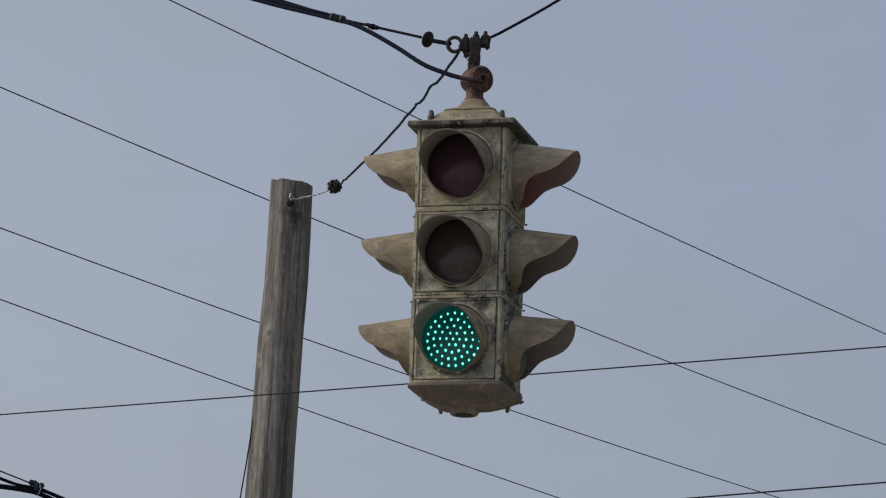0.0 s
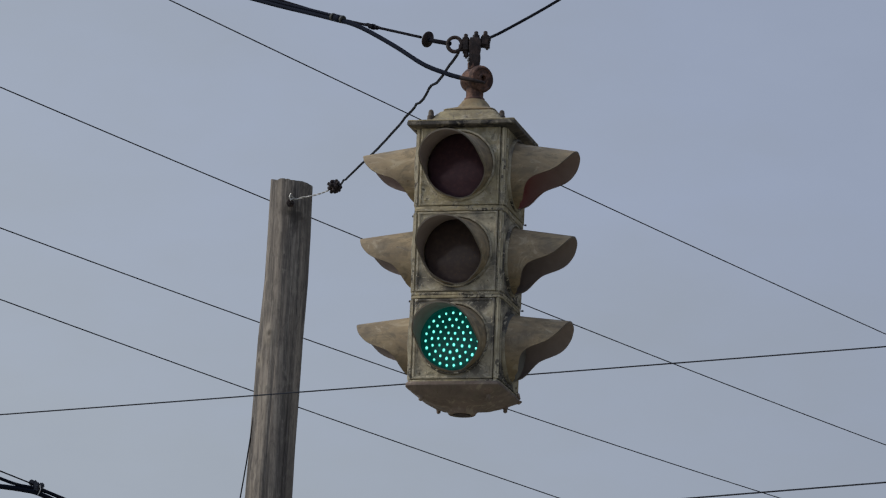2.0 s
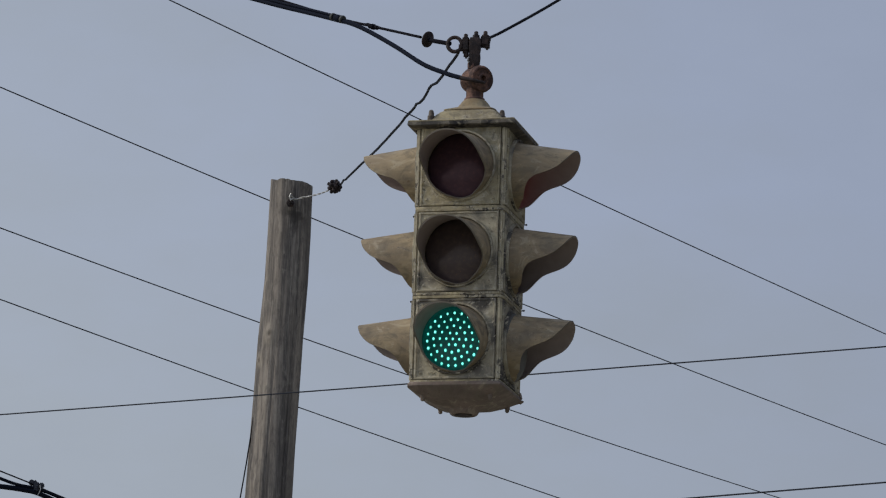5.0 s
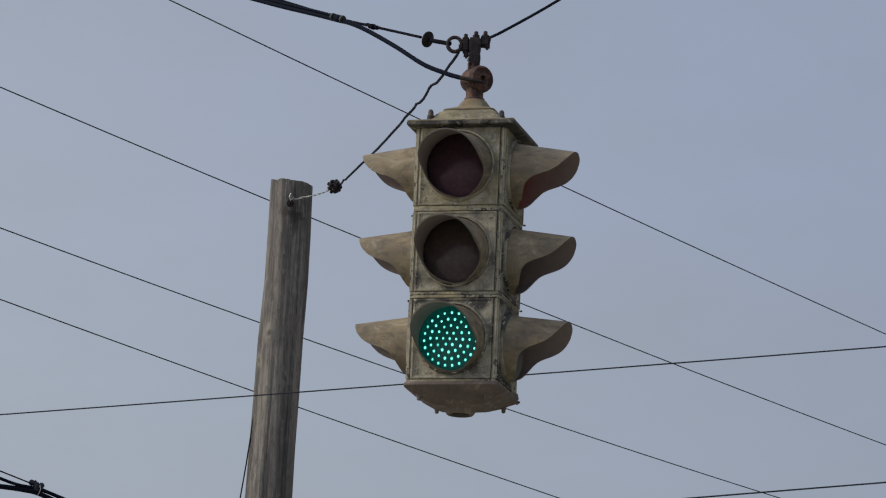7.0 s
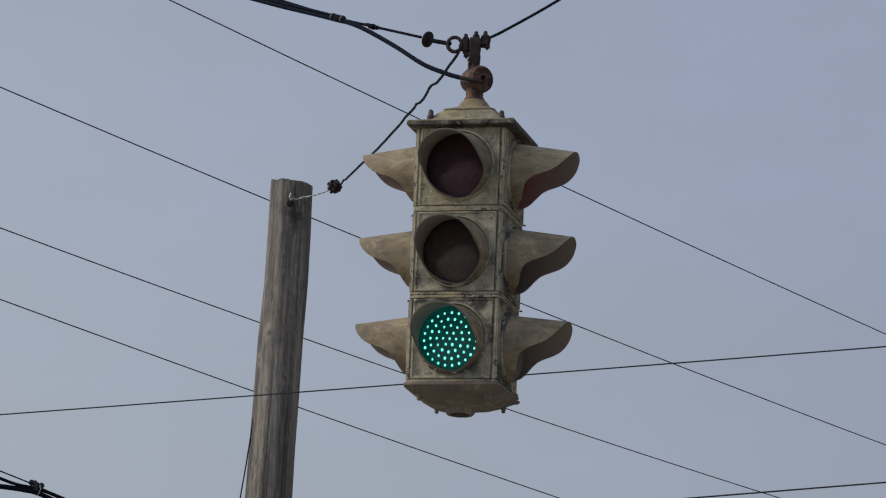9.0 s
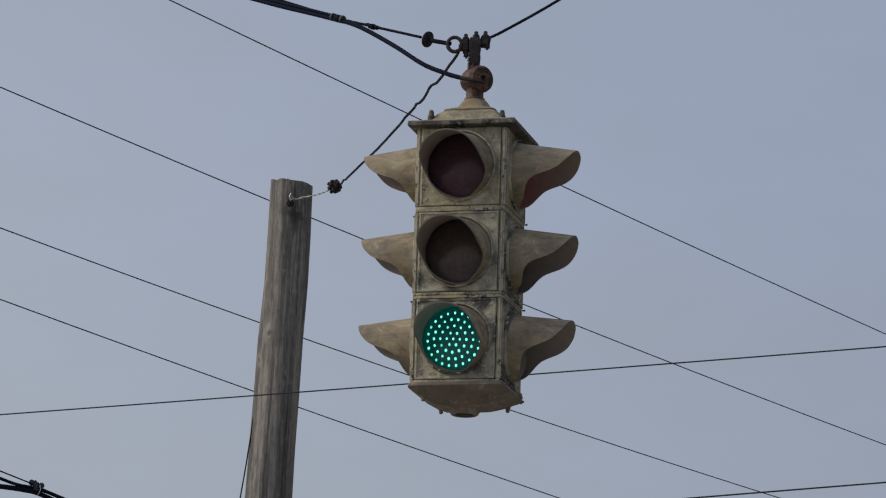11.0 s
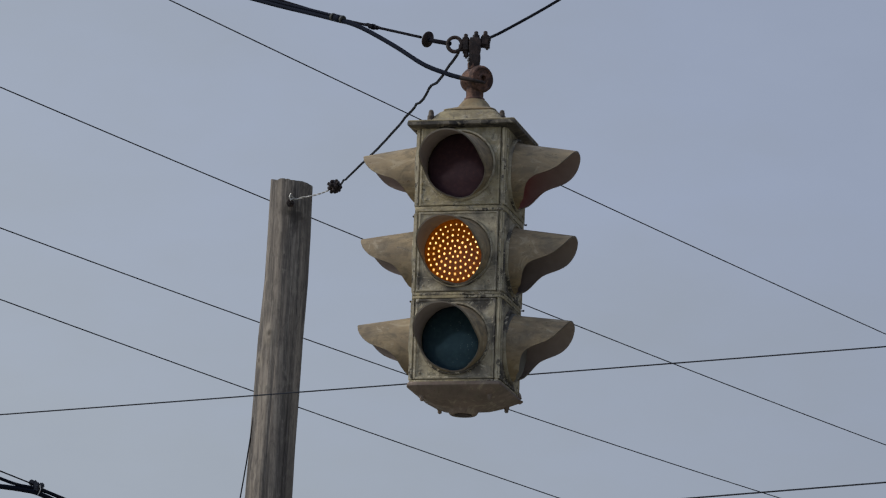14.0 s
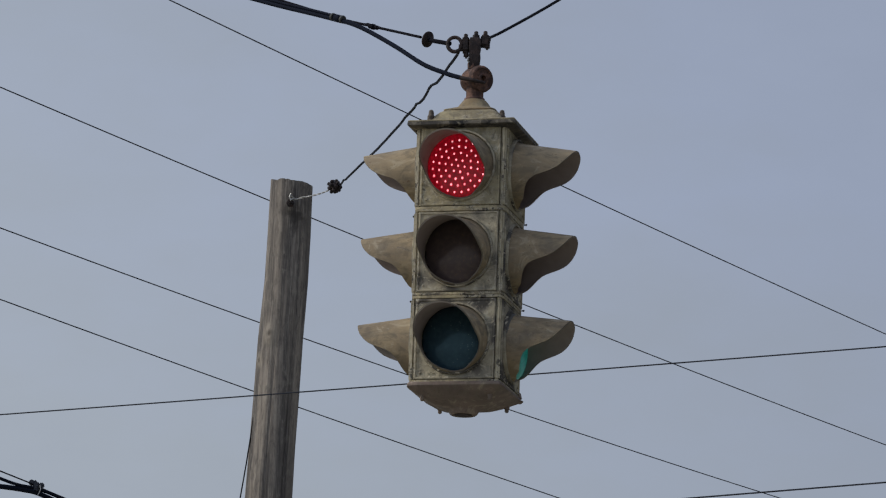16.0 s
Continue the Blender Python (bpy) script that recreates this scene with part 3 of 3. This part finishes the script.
part("drain_plug", bm, DARK_RUST, pan, "dark disc that stands in for shade under the pan")
# small hinge pins along the sides
bm = bmesh.new()
lathe(bm, [(0.0024, 0), (0.0024, 0.005), (0.0034, 0.0055), (0.0034, 0.0085), (0.002, 0.0095)], 8)
pin = None
for level in (1.93, 0.93, -0.05):
    for k in ((3, 1) if level > 0 else (3,)):
        m = Matrix.Translation((0, 0.145 if k == 1 else -0.13, DROP + level * H + (0 if k == 3 else -0.9 * H))) @ Matrix.Rotation(math.pi / 2 if k == 1 else -math.pi / 2, 4, "Y") @ Matrix.Translation((0, 0, 0.151))
        if pin is None:
            pin = part("hinge_pin", bm, DARK_RUST, signal, "rusty hinge pin", m)
        else:
            again(pin, signal, m)

# neck and the round cable entrance
bm = bmesh.new()
lathe(bm, [(0.036, -0.080), (0.034, -0.070), (0.029, -0.066), (0.0285, -0.03), (0.032, -0.022)], 28, Matrix.Translation((0.003, 0, 0)))
neck = part("neck", bm, RUST, signal, "rusty pipe neck")
bm = bmesh.new()
axis = Vector((0.74, -0.67, -0.06)).to_track_quat("Z", "Y").to_matrix().to_4x4()
drum = [(0.0430 * math.sin(a), -0.014 - 0.060 * math.cos(a)) for a in [radians(4 + 9.5 * i) for i in range(10)]]
drum += [(0.0415, -0.004), (0.0405, 0.0), (0.0415, 0.004), (0.0435, 0.008), (0.0440, 0.016), (0.0425, 0.023), (0.039, 0.028), (0.034, 0.029), (0.031, 0.025), (0.018, 0.026), (0.015, 0.032), (0.010, 0.032), (0.009, 0.015)]
lathe(bm, drum, 40, Matrix.Translation((0.0125, 0, -0.004)) @ axis @ Matrix.Scale(1.05, 4))
entrance = part("cable_entrance", bm, RUST, signal, "round rusty cable entrance fitting")
to_signal = (Matrix.Translation(PIVOT) @ Matrix.Rotation(TURN, 4, "Z")).inverted()
# the stub's dark colour draws the shadow line that runs on past the cable
bm = bmesh.new()
tube(bm, curve_points([to_signal @ Vector(p) for p in ((0.033, 16.224, 5.9307), (0.061, 16.212, 5.9228), (0.087, 16.208, 5.9169), (0.108, 16.212, 5.9140), (0.116, 16.235, 5.9185))], 5), lambda k: 0.0074 - 0.003 * k, 12)
part("cable_gland", bm, CLEVIS, entrance, "thin rusty pipe stub, coloured dark for its shadow line")
bm = bmesh.new()
lathe(bm, [(0.018, 0.034), (0.019, 0.05), (0.017, 0.056), (0.016, 0.075)], 20)
part("pivot_stem", bm, RUST, neck, "rusty swivel stem", Matrix.Translation((-0.006, 0, 0)))

# ---- the hanger on the span wires ----
hanger = thing("span_wire_hanger", "dark rusted iron hanger clamped to crossing span wires", "hanger", Matrix.Translation((0.083, 16.264, 6.016)))
bm = bmesh.new()
block(bm, (0.030, 0.034, 0.050), Matrix.Translation((-0.035, 0, 0.036)), 0.007)
block(bm, (0.017, 0.024, 0.030), Matrix.Translation((-0.031, 0, 0.008)), 0.005)
block(bm, (0.016, 0.030, 0.026), Matrix.Translation((-0.049, 0, 0.030)), 0.006)
block(bm, (0.034, 0.030, 0.040), Matrix.Translation((0.031, 0, 0.053)) @ Matrix.Rotation(0.18, 4, "Y"), 0.007)
block(bm, (0.018, 0.024, 0.020), Matrix.Translation((0.038, 0, 0.035)), 0.005)
block(bm, (0.08, 0.020, 0.026), Matrix.Translation((-0.001, 0, 0.044)), 0.005)
part("yoke", bm, DARK_RUST, hanger, "rusted clamp yoke")
bm = bmesh.new()
loft(bm, [[Vector((-0.003 + w * p.x, 0.9 * w * p.y, z)) for p in square(1.0, 24, 0, 0.35)] for w, z in ((0.012, -0.058), (0.0145, -0.046), (0.0185, -0.034), (0.0205, -0.006), (0.0185, 0.010), (0.0205, 0.024), (0.0205, 0.050), (0.0165, 0.062))], (True, True))
part("clevis", bm, CLEVIS, hanger, "rusty clevis block")
bm = bmesh.new()
tube(bm, [(-0.018, -0.014, -0.004), (-0.0245, -0.018, -0.012), (-0.025, -0.018, -0.020), (-0.020, -0.016, -0.026)], 0.0026, 6)
part("cotter", bm, STEEL, hanger, "pale bent cotter pin")
bm = bmesh.new()
lathe(bm, [(0.0115, 0), (0.0115, 0.013), (0.0068, 0.0135), (0.0068, 0.024), (0.005, 0.026)], 6)
nut = part("bolt", bm, DARK_RUST, hanger, "rusted bolt and nut", Matrix.Translation((-0.034, 0, 0.050)))
for x, z in ((0.0, 0.060), (0.031, 0.062)):
    again(nut, hanger, Matrix.Translation((x, 0, z)))
bm = bmesh.new()
c = Vector((-0.070, -0.004, 0.037))
tube(bm, [c + Vector((0.0235 * math.cos(a), 0.003 * math.sin(a), 0.0255 * math.sin(a))) for a in [2 * math.pi * i / 28 for i in range(28)]], 0.0066, 8, close=True)
part("ring", bm, DARK_RUST, hanger, "iron pull ring")


def run(name, path, r, mat, label, category, group="", n=8, twist=0.0, gap=0.0):
    """A wire or cable along a path; twist is the lay of its strands."""
    bm = bmesh.new()
    if twist:
        twisted(bm, resampled(path, gap or twist / 8), r, twist)
    else:
        tube(bm, path, r, n)
    ob = part(name, bm, mat, label=label)
    return tagged(ob, category=category, group=group)


def onward(path, length, steps=6, lift=0.0):
    """The path, and past its last point in the same direction, bending up as a hung wire does."""
    a, b = Vector(path[-2]), Vector(path[-1])
    d = (b - a).normalized()
    return [*[Vector(p) for p in path], *[b + d * length * (i + 1) / steps + Vector((0, 0, lift * ((i + 1) / steps) ** 2)) for i in range(steps)]]


# span wire to the west, with its strain insulator and a splice
SPAN_W = [(-0.002, 16.26, 6.055), (-0.053, 16.3, 6.073), (-0.078, 16.34, 6.089), (-0.101, 16.37, 6.104), (-0.267, 16.58, 6.193), (-0.366, 16.7, 6.245), (-0.59, 16.95, 6.375), (-0.716, 17.1, 6.449)]
west = thing("span_wire", "blackened steel span wire with a strain insulator", "wire", group="span wires")
bm = bmesh.new()
tube(bm, onward(SPAN_W[3:], 9.0, 8, 0.5), 0.0046, 8)
part("strand", bm, WIRE, west)
bm = bmesh.new()
tube(bm, SPAN_W[:3], 0.0075, 10)
part("eye_rod", bm, WIRE, west, "dark rusted eye rod")
bm = bmesh.new()
d = (Vector(SPAN_W[0]) - Vector(SPAN_W[3])).normalized()
m = Matrix.Translation(SPAN_W[2]) @ Vector((d.x, 0.72 * d.y, d.z)).to_track_quat("Z", "Y").to_matrix().to_4x4()
lathe(bm, [(0.006, -0.013), (0.010, -0.009), (0.014, -0.0065), (0.023, -0.0045), (0.0275, -0.002), (0.0275, 0.002), (0.023, 0.0045), (0.014, 0.0065), (0.011, 0.009), (0.006, 0.013)], 24, m)
part("strain_insulator", bm, PORCELAIN, west, "dark round strain insulator")
bm = bmesh.new()
q = Vector(SPAN_W[4])
e = (Vector(SPAN_W[3]) - Vector(SPAN_W[5])).normalized()
turn = e.to_track_quat("Z", "Y").to_matrix().to_4x4()
for off, r, w in ((-0.012, 0.0092, 0.010), (0.002, 0.0105, 0.009), (0.024, 0.0078, 0.006)):
    lathe(bm, [(r * 0.5, -w), (r, -w * 0.5), (r, w * 0.5), (r * 0.5, w)], 10, Matrix.Translation(q + e * off + Vector((0, 0, -0.001))) @ turn)
tube(bm, [q - e * 0.05, q - e * 0.03 + Vector((0, 0, 0.004)), q + e * 0.05], 0.0048, 6)
part("splice", bm, WIRE, west, "wrapped wire splice")

# feed cable, lashed to the span wire and drooping to the signal
CABLE = [(-0.714, 17.08, 6.419), (-0.589, 16.93, 6.349), (-0.466, 16.78, 6.283), (-0.389, 16.69, 6.241), (-0.345, 16.64, 6.218), (-0.285, 16.57, 6.175), (-0.186, 16.45, 6.09), (-0.088, 16.33, 5.999), (-0.011, 16.260, 5.9521), (0.019, 16.235, 5.9369), (0.036, 16.222, 5.9297)]
feed = thing("feed_cable", "thick black feed cable drooping into the signal", "cable")
bm = bmesh.new()
line = curve_points(CABLE[::-1], 8)
tube(bm, onward(line, 9.0, 8, 0.5), 0.0078, 12)
part("jacket", bm, RUBBER, feed)
bm = bmesh.new()
second = [Vector(p) + Vector((0, -0.004, 0.0115)) for p in line if p.x < CABLE[3][0]]
tube(bm, onward(second, 9.0, 8, 0.5), 0.0046, 10)
part("second_cable", bm, RUBBER, feed)
dirn = (Vector(CABLE[4]) - Vector(CABLE[2])).normalized()
turn = dirn.to_track_quat("Z", "Y").to_matrix().to_4x4()
for off, w, r, mat in ((-0.028, 0.010, 0.0138, CLIP), (0.0, 0.030, 0.0125, RUBBER), (0.026, 0.010, 0.0138, CLIP)):
    bm = bmesh.new()
    lathe(bm, [(r * 0.9, -w / 2), (r, -w / 2 + 0.002), (r, w / 2 - 0.002), (r * 0.9, w / 2)], 16, Matrix.Translation(Vector(CABLE[3]) + dirn * off + Vector((0, 0, 0.007))) @ turn)
    part("cable_clip" if mat is CLIP else "lashing", bm, mat, feed, "dull grey metal clip" if mat is CLIP else "black lashing tape")

# span wire to the east
run("span_wire", onward(curve_points([(0.112, 16.27, 6.076), (0.154, 16.38, 6.127), (0.202, 16.5, 6.188), (0.291, 16.75, 6.311), (0.372, 17.0, 6.432)], 5), 10.0, 8, 0.6), 0.0052, WIRE, "blackened steel span wire clamped to the hanger", "wire", "span wires")

# span wire to the wooden pole: twisted strands, a cluster insulator, a pale tail round the bolt
GUY = [(0.027, 16.270, 6.031), (0.022, 16.419, 6.060), (0.006, 16.762, 6.128), (-0.001, 16.913, 6.159), (-0.016, 17.264, 6.228), (-0.026, 17.501, 6.274), (-0.046, 17.908, 6.357), (-0.067, 18.205, 6.425), (-0.076, 18.395, 6.463), (-0.085, 18.676, 6.517), (-0.097, 18.980, 6.576), (-0.113, 19.281, 6.638), (-0.128, 19.484, 6.685), (-0.135, 19.684, 6.724), (-0.150, 19.986, 6.785), (-0.179, 20.517, 6.895), (-0.199, 20.953, 6.982), (-0.228, 21.510, 7.096), (-0.325, 23.376, 7.478), (-0.437, 25.403, 7.900), (-0.522, 27.200, 8.286), (-0.580, 28.600, 8.595), (-0.599, 28.900, 8.664), (-0.619, 29.330, 8.747), (-0.640, 29.430, 8.763)]
pole_span = thing("span_wire", "kinked twisted wire from the hanger to the wooden pole", "wire", group="span wires")
bm = bmesh.new()
wavy = [p + 0.0012 * noise.noise_vector(p * 1.1) * Vector((1, 0, 1)) for p in resampled(GUY, 0.12)]
tube(bm, wavy, lambda k: 0.0050 + 0.0012 * k, 8)
part("strand", bm, WIRE, pole_span)
TAIL = [(-0.935, 29.83, 8.759), (-0.901, 29.84, 8.763), (-0.846, 29.8, 8.77), (-0.801, 29.75, 8.768), (-0.723, 29.6, 8.758), (-0.663, 29.45, 8.758)]
bm = bmesh.new()
twisted(bm, resampled(curve_points(TAIL, 4), 0.02), 0.0054, 0.12, 2)
a = Vector(TAIL[0])
tube(bm, [a + Vector(v) for v in ((0.018, -0.04, -0.004), (0.004, -0.05, -0.016), (-0.004, -0.05, 0.004), (0.000, -0.05, 0.022), (0.010, -0.04, 0.006), (0.022, -0.03, 0.003))], 0.0048, 8)
part("tail", bm, STEEL, pole_span, "pale galvanised wire tail")
bm = bmesh.new()
c = Vector(TAIL[-1])
bmesh.ops.create_icosphere(bm, subdivisions=2, radius=0.032, matrix=Matrix.Translation(c))
rnd = random.Random(7)
for i in range(19):
    z = 1 - (2 * i + 1) / 19
    v = Vector((math.sqrt(1 - z * z) * math.cos(2.4 * i), z, math.sqrt(1 - z * z) * math.sin(2.4 * i)))
    mm = Matrix.Translation(c + v * rnd.uniform(0.026, 0.034)) @ v.to_track_quat("Z", "Y").to_matrix().to_4x4()
    lathe(bm, [(0.011, -0.012), (0.0118, 0.008), (0.009, 0.016), (0.003, 0.018)], 7, mm)
part("cluster_insulator", bm, PORCELAIN, pole_span, "dark knobbly insulator")

# ---- the wooden pole ----
STATIONS = [(-0.936, 30.0, 8.893, 0.1290), (-0.938, 30.0, 8.563, 0.1318), (-0.943, 30.0, 8.281, 0.1323), (-0.962, 30.0, 7.929, 0.1358), (-0.972, 30.0, 7.58, 0.1375), (-0.984, 30.0, 7.232, 0.1392), (-0.991, 30.0, 6.949, 0.1426)]
pole = thing("utility_pole", "weathered grey wooden utility pole leaning slightly", "pole")


def pole_mesh():
    """A round, slightly bent trunk with drying cracks, flats and a ragged sawn top."""
    bm = bmesh.new()
    n = 112
    low = STATIONS[-1]
    levels = [s[2] for s in STATIONS]
    zs = [low[2] * i / 60 for i in range(60)] + [low[2] + (levels[0] - low[2]) * i / 170 for i in range(171)]
    rings = []
    for z in zs:
        if z <= low[2]:
            t = (low[2] - z)
            cx, r = low[0] - 0.021 * t, low[3] + 0.0042 * t
        else:
            for a, b in zip(STATIONS, STATIONS[1:]):
                if z >= b[2] - 1e-6:
                    t = (z - b[2]) / (a[2] - b[2])
                    cx, r = b[0] + (a[0] - b[0]) * t, b[3] + (a[3] - b[3]) * t
                    break
        ring = []
        for i in range(n):
            a = 2 * math.pi * i / n
            u, v = math.cos(a), math.sin(a)
            g = noise.noise(Vector((u * 9, v * 9, z * 0.5)))
            fine = noise.noise(Vector((u * 26, v * 26, z * 1.1 + 5)))
            crack = max(0.0, noise.noise(Vector((u * 17 + 3, v * 17, z * 0.35))) - 0.32)
            lump = noise.noise(Vector((u * 1.6, v * 1.6, z * 1.3 + 9)))
            rr = r * (1 + 0.010 * g + 0.007 * fine - 0.2 * crack + 0.014 * lump)
            for ka, kz, ks, kh in ((-2.1, 7.93, 0.035, 0.011), (-2.5, 7.80, 0.028, 0.008), (-2.25, 7.06, 0.05, 0.007)):
                e = ((math.remainder(a - ka, 2 * math.pi) * r) ** 2 + ((z - kz) * 0.75) ** 2) / ks ** 2
                rr += kh * math.exp(-e) - 0.8 * kh * math.exp(-e * 9)
            ring.append(Vector((cx + rr * u, 30.0 + rr * v, z)))
        rings.append(ring)
    for i, p in enumerate(rings[-1]):
        p.z += 0.014 * noise.noise(Vector((i * 0.11, 1.0, 2.0))) + 0.005 * noise.noise(Vector((i * 0.4, 1.0, 2.0))) - 0.09 * (p.x - STATIONS[0][0])
    inset = [[q.lerp(Vector((STATIONS[0][0], 30.0, q.z)), f) + Vector((0, 0, 0.008 * noise.noise(q * 40) - dz)) for q in rings[-1]] for f, dz in ((0.08, 0.002), (0.5, 0.006), (0.9, 0.01))]
    loft(bm, rings + inset, (True, True))
    return bm


part("trunk", pole_mesh(), WOOD, pole)
bm = bmesh.new()
a = Vector(TAIL[0]) + Vector((0, 0.02, -0.02))
lathe(bm, [(0.026, 0.0), (0.026, 0.006), (0.014, 0.007), (0.014, 0.02), (0.007, 0.021), (0.007, 0.05)], 6, Matrix.Translation(a) @ Matrix.Rotation(math.pi / 2, 4, "X"))
part("through_bolt", bm, DARK_RUST, pole, "dark rusted bolt and washer")
bm = bmesh.new()
tube(bm, onward([Vector(p) for p in [(-1.101, 29.95, 7.443), (-1.112, 29.95, 7.322), (-1.134, 29.95, 7.127), (-1.159, 29.95, 6.933)]], 6.93, 10), 0.0044, 6)
part("ground_wire", bm, WIRE, pole, "dark wire down the side of the pole")

# ---- line wires crossing behind the signal ----
# four level wires follow one street, two lower ones the cross street; each hangs in a vertical plane
Line = namedtuple("Line", "heading depth sag slope height start end radius label")
LINES = (
    Line(31.5, 36.0, 0.00075, -0.01140, 10.7905, -40, 48, 0.0046, "thin dark line wire high over the street"),
    Line(31.5, 37.2, 0.00103, -0.00101, 10.0143, -40, 48, 0.0046, "thin dark line wire high over the street"),
    Line(31.5, 38.4, 0.00133, 0.01169, 9.3833, -40, 40, 0.0046, "thin dark line wire high over the street"),
    Line(31.5, 38.4, 0.00095, -0.00178, 8.8314, -40, 48, 0.0046, "thin dark lowest wire of the street line"),
    Line(-58.5, 24.0, 0.00044, 0.00569, 6.4825, -25, 30, 0.0034, "thin dark wire crossing before the wooden pole"),
    Line(-58.5, 24.0, 0.0, -0.01148, 5.8090, -25, 30, 0.0038, "thin dark wire hung low over the cross street"),
)


def hung_line(w):
    """Points along a line wire, one every half metre."""
    d = Vector((math.sin(radians(w.heading)), math.cos(radians(w.heading))))
    for i in range(2 * (w.end - w.start) + 1):
        t = w.start + i / 2
        yield (d.x * t, w.depth + d.y * t, w.sag * t * t + w.slope * t + w.height)


for w in LINES:
    run("overhead_wire", list(hung_line(w)), w.radius, THIN_WIRE, w.label, "wire", "overhead line wires", 6)

# lashed bundle that runs along the street to the wooden pole, with its clamp
bundle = thing("cable_bundle", "black cables lashed to a messenger wire tied to the pole", "cable")


def along(t, z):
    """A place in the bundle's plane, t metres from the pole."""
    return Vector((-1.02 + 0.5225 * t, 29.84 + 0.8526 * t, z))


for name, path, r, mat in (("messenger_wire", ((-2.644, 6.613), (-2.391, 6.598), (-2.2, 6.582), (-1.989, 6.567)), 0.0042, WIRE),
                           ("upper_cable", ((-2.64, 6.572), (-2.479, 6.566), (-2.318, 6.574), (-2.18, 6.572), (-2.016, 6.558)), 0.0095, RUBBER),
                           ("lower_cable", ((-2.635, 6.528), (-2.477, 6.543), (-2.316, 6.553), (-2.2, 6.546), (-2.10, 6.537)), 0.0145, RUBBER)):
    (t0, z0), (t1, z1) = path[0], path[-1]
    bm = bmesh.new()
    tube(bm, [along(-30, z0 + 2.0), along(-8, z0 + 0.38), along(-3.0, z0 + 0.024), *curve_points([along(*p) for p in path], 4), along(0.03, z1 - 0.13)], r, 8)
    part(name, bm, mat, bundle)
bm = bmesh.new()
c = along(-2.30, 6.597)
for off, size, tip in (((0.000, -0.004, -0.014), (0.036, 0.05, 0.052), 0.2), ((-0.024, 0, 0.010), (0.030, 0.04, 0.030), 0.5), ((0.030, 0, -0.006), (0.028, 0.04, 0.034), 0.7), ((-0.004, 0, 0.016), (0.020, 0.03, 0.016), 0.1)):
    block(bm, size, Matrix.Translation(c + Vector(off)) @ Matrix.Rotation(tip, 4, "Y"), 0.006)
part("clamp", bm, SLATE, bundle, "dark bolted clamp")
bm = bmesh.new()
tube(bm, [c + Vector((0.026, -0.035, -0.008)), c + Vector((0.030, -0.038, -0.035)), c + Vector((0.016, -0.036, -0.066))], 0.0030, 6)
part("clip", bm, STEEL, bundle, "pale wire clip")


# ---- what moves ----
PERIOD = 1.586


def swing(t):
    """The signal's sway about its pivot, in radians."""
    knots = ((0.0, 3.7, -0.2), (4.0, 3.4, 0.35), (7.75, 5.1, 0.33), (12.0, 4.4, -0.02), (16.0, 3.2, -0.15))
    for (t0, a0, p0), (t1, a1, p1) in zip(knots, knots[1:]):
        if t <= t1:
            break
    k = min(1.0, max(0.0, (t - t0) / (t1 - t0)))
    return (a0 + (a1 - a0) * k) / 572 * math.cos(2 * math.pi * t / PERIOD - (p0 + (p1 - p0) * k))


def motions():
    def hung(t):
        return Matrix.Translation(PIVOT) @ Matrix.Rotation(-swing(t), 4, "Y") @ Matrix.Rotation(TURN, 4, "Z")

    count = 120
    walk(signal, [(16.0 * i / count, hung(16.0 * i / count)) for i in range(count + 1)])

    # each lamp board comes forward through its lens when it is on, and sits back inside when it is off
    def lamp(board, m, spans):
        on, off = m @ Matrix.Translation((0, 0, 0.0005)), m @ Matrix.Translation((0, 0, -0.0500))
        lit = any(a <= 0.0 < b for a, b in spans)
        rows = [(0.0, on if lit else off)]
        for a, b in spans:
            if a > 0:
                rows += [(a - 1 / 30, off), (a, on)]
            if b < 16:
                rows += [(b - 1 / 30, on), (b, off)]
        rows.append((16.0, rows[-1][1]))
        walk(board, rows)

    times = {("green", 0): [(0.0, 12.4667)], ("amber", 0): [(12.4667, 15.4667)], ("red", 0): [(15.5667, 16.0)],
             ("red", 1): [(0.0, 15.5667)], ("green", 1): [(15.5667, 16.0)]}
    for (color, k), (board, m) in boards.items():
        lamp(board, m, times[color, k % 2])


motions()
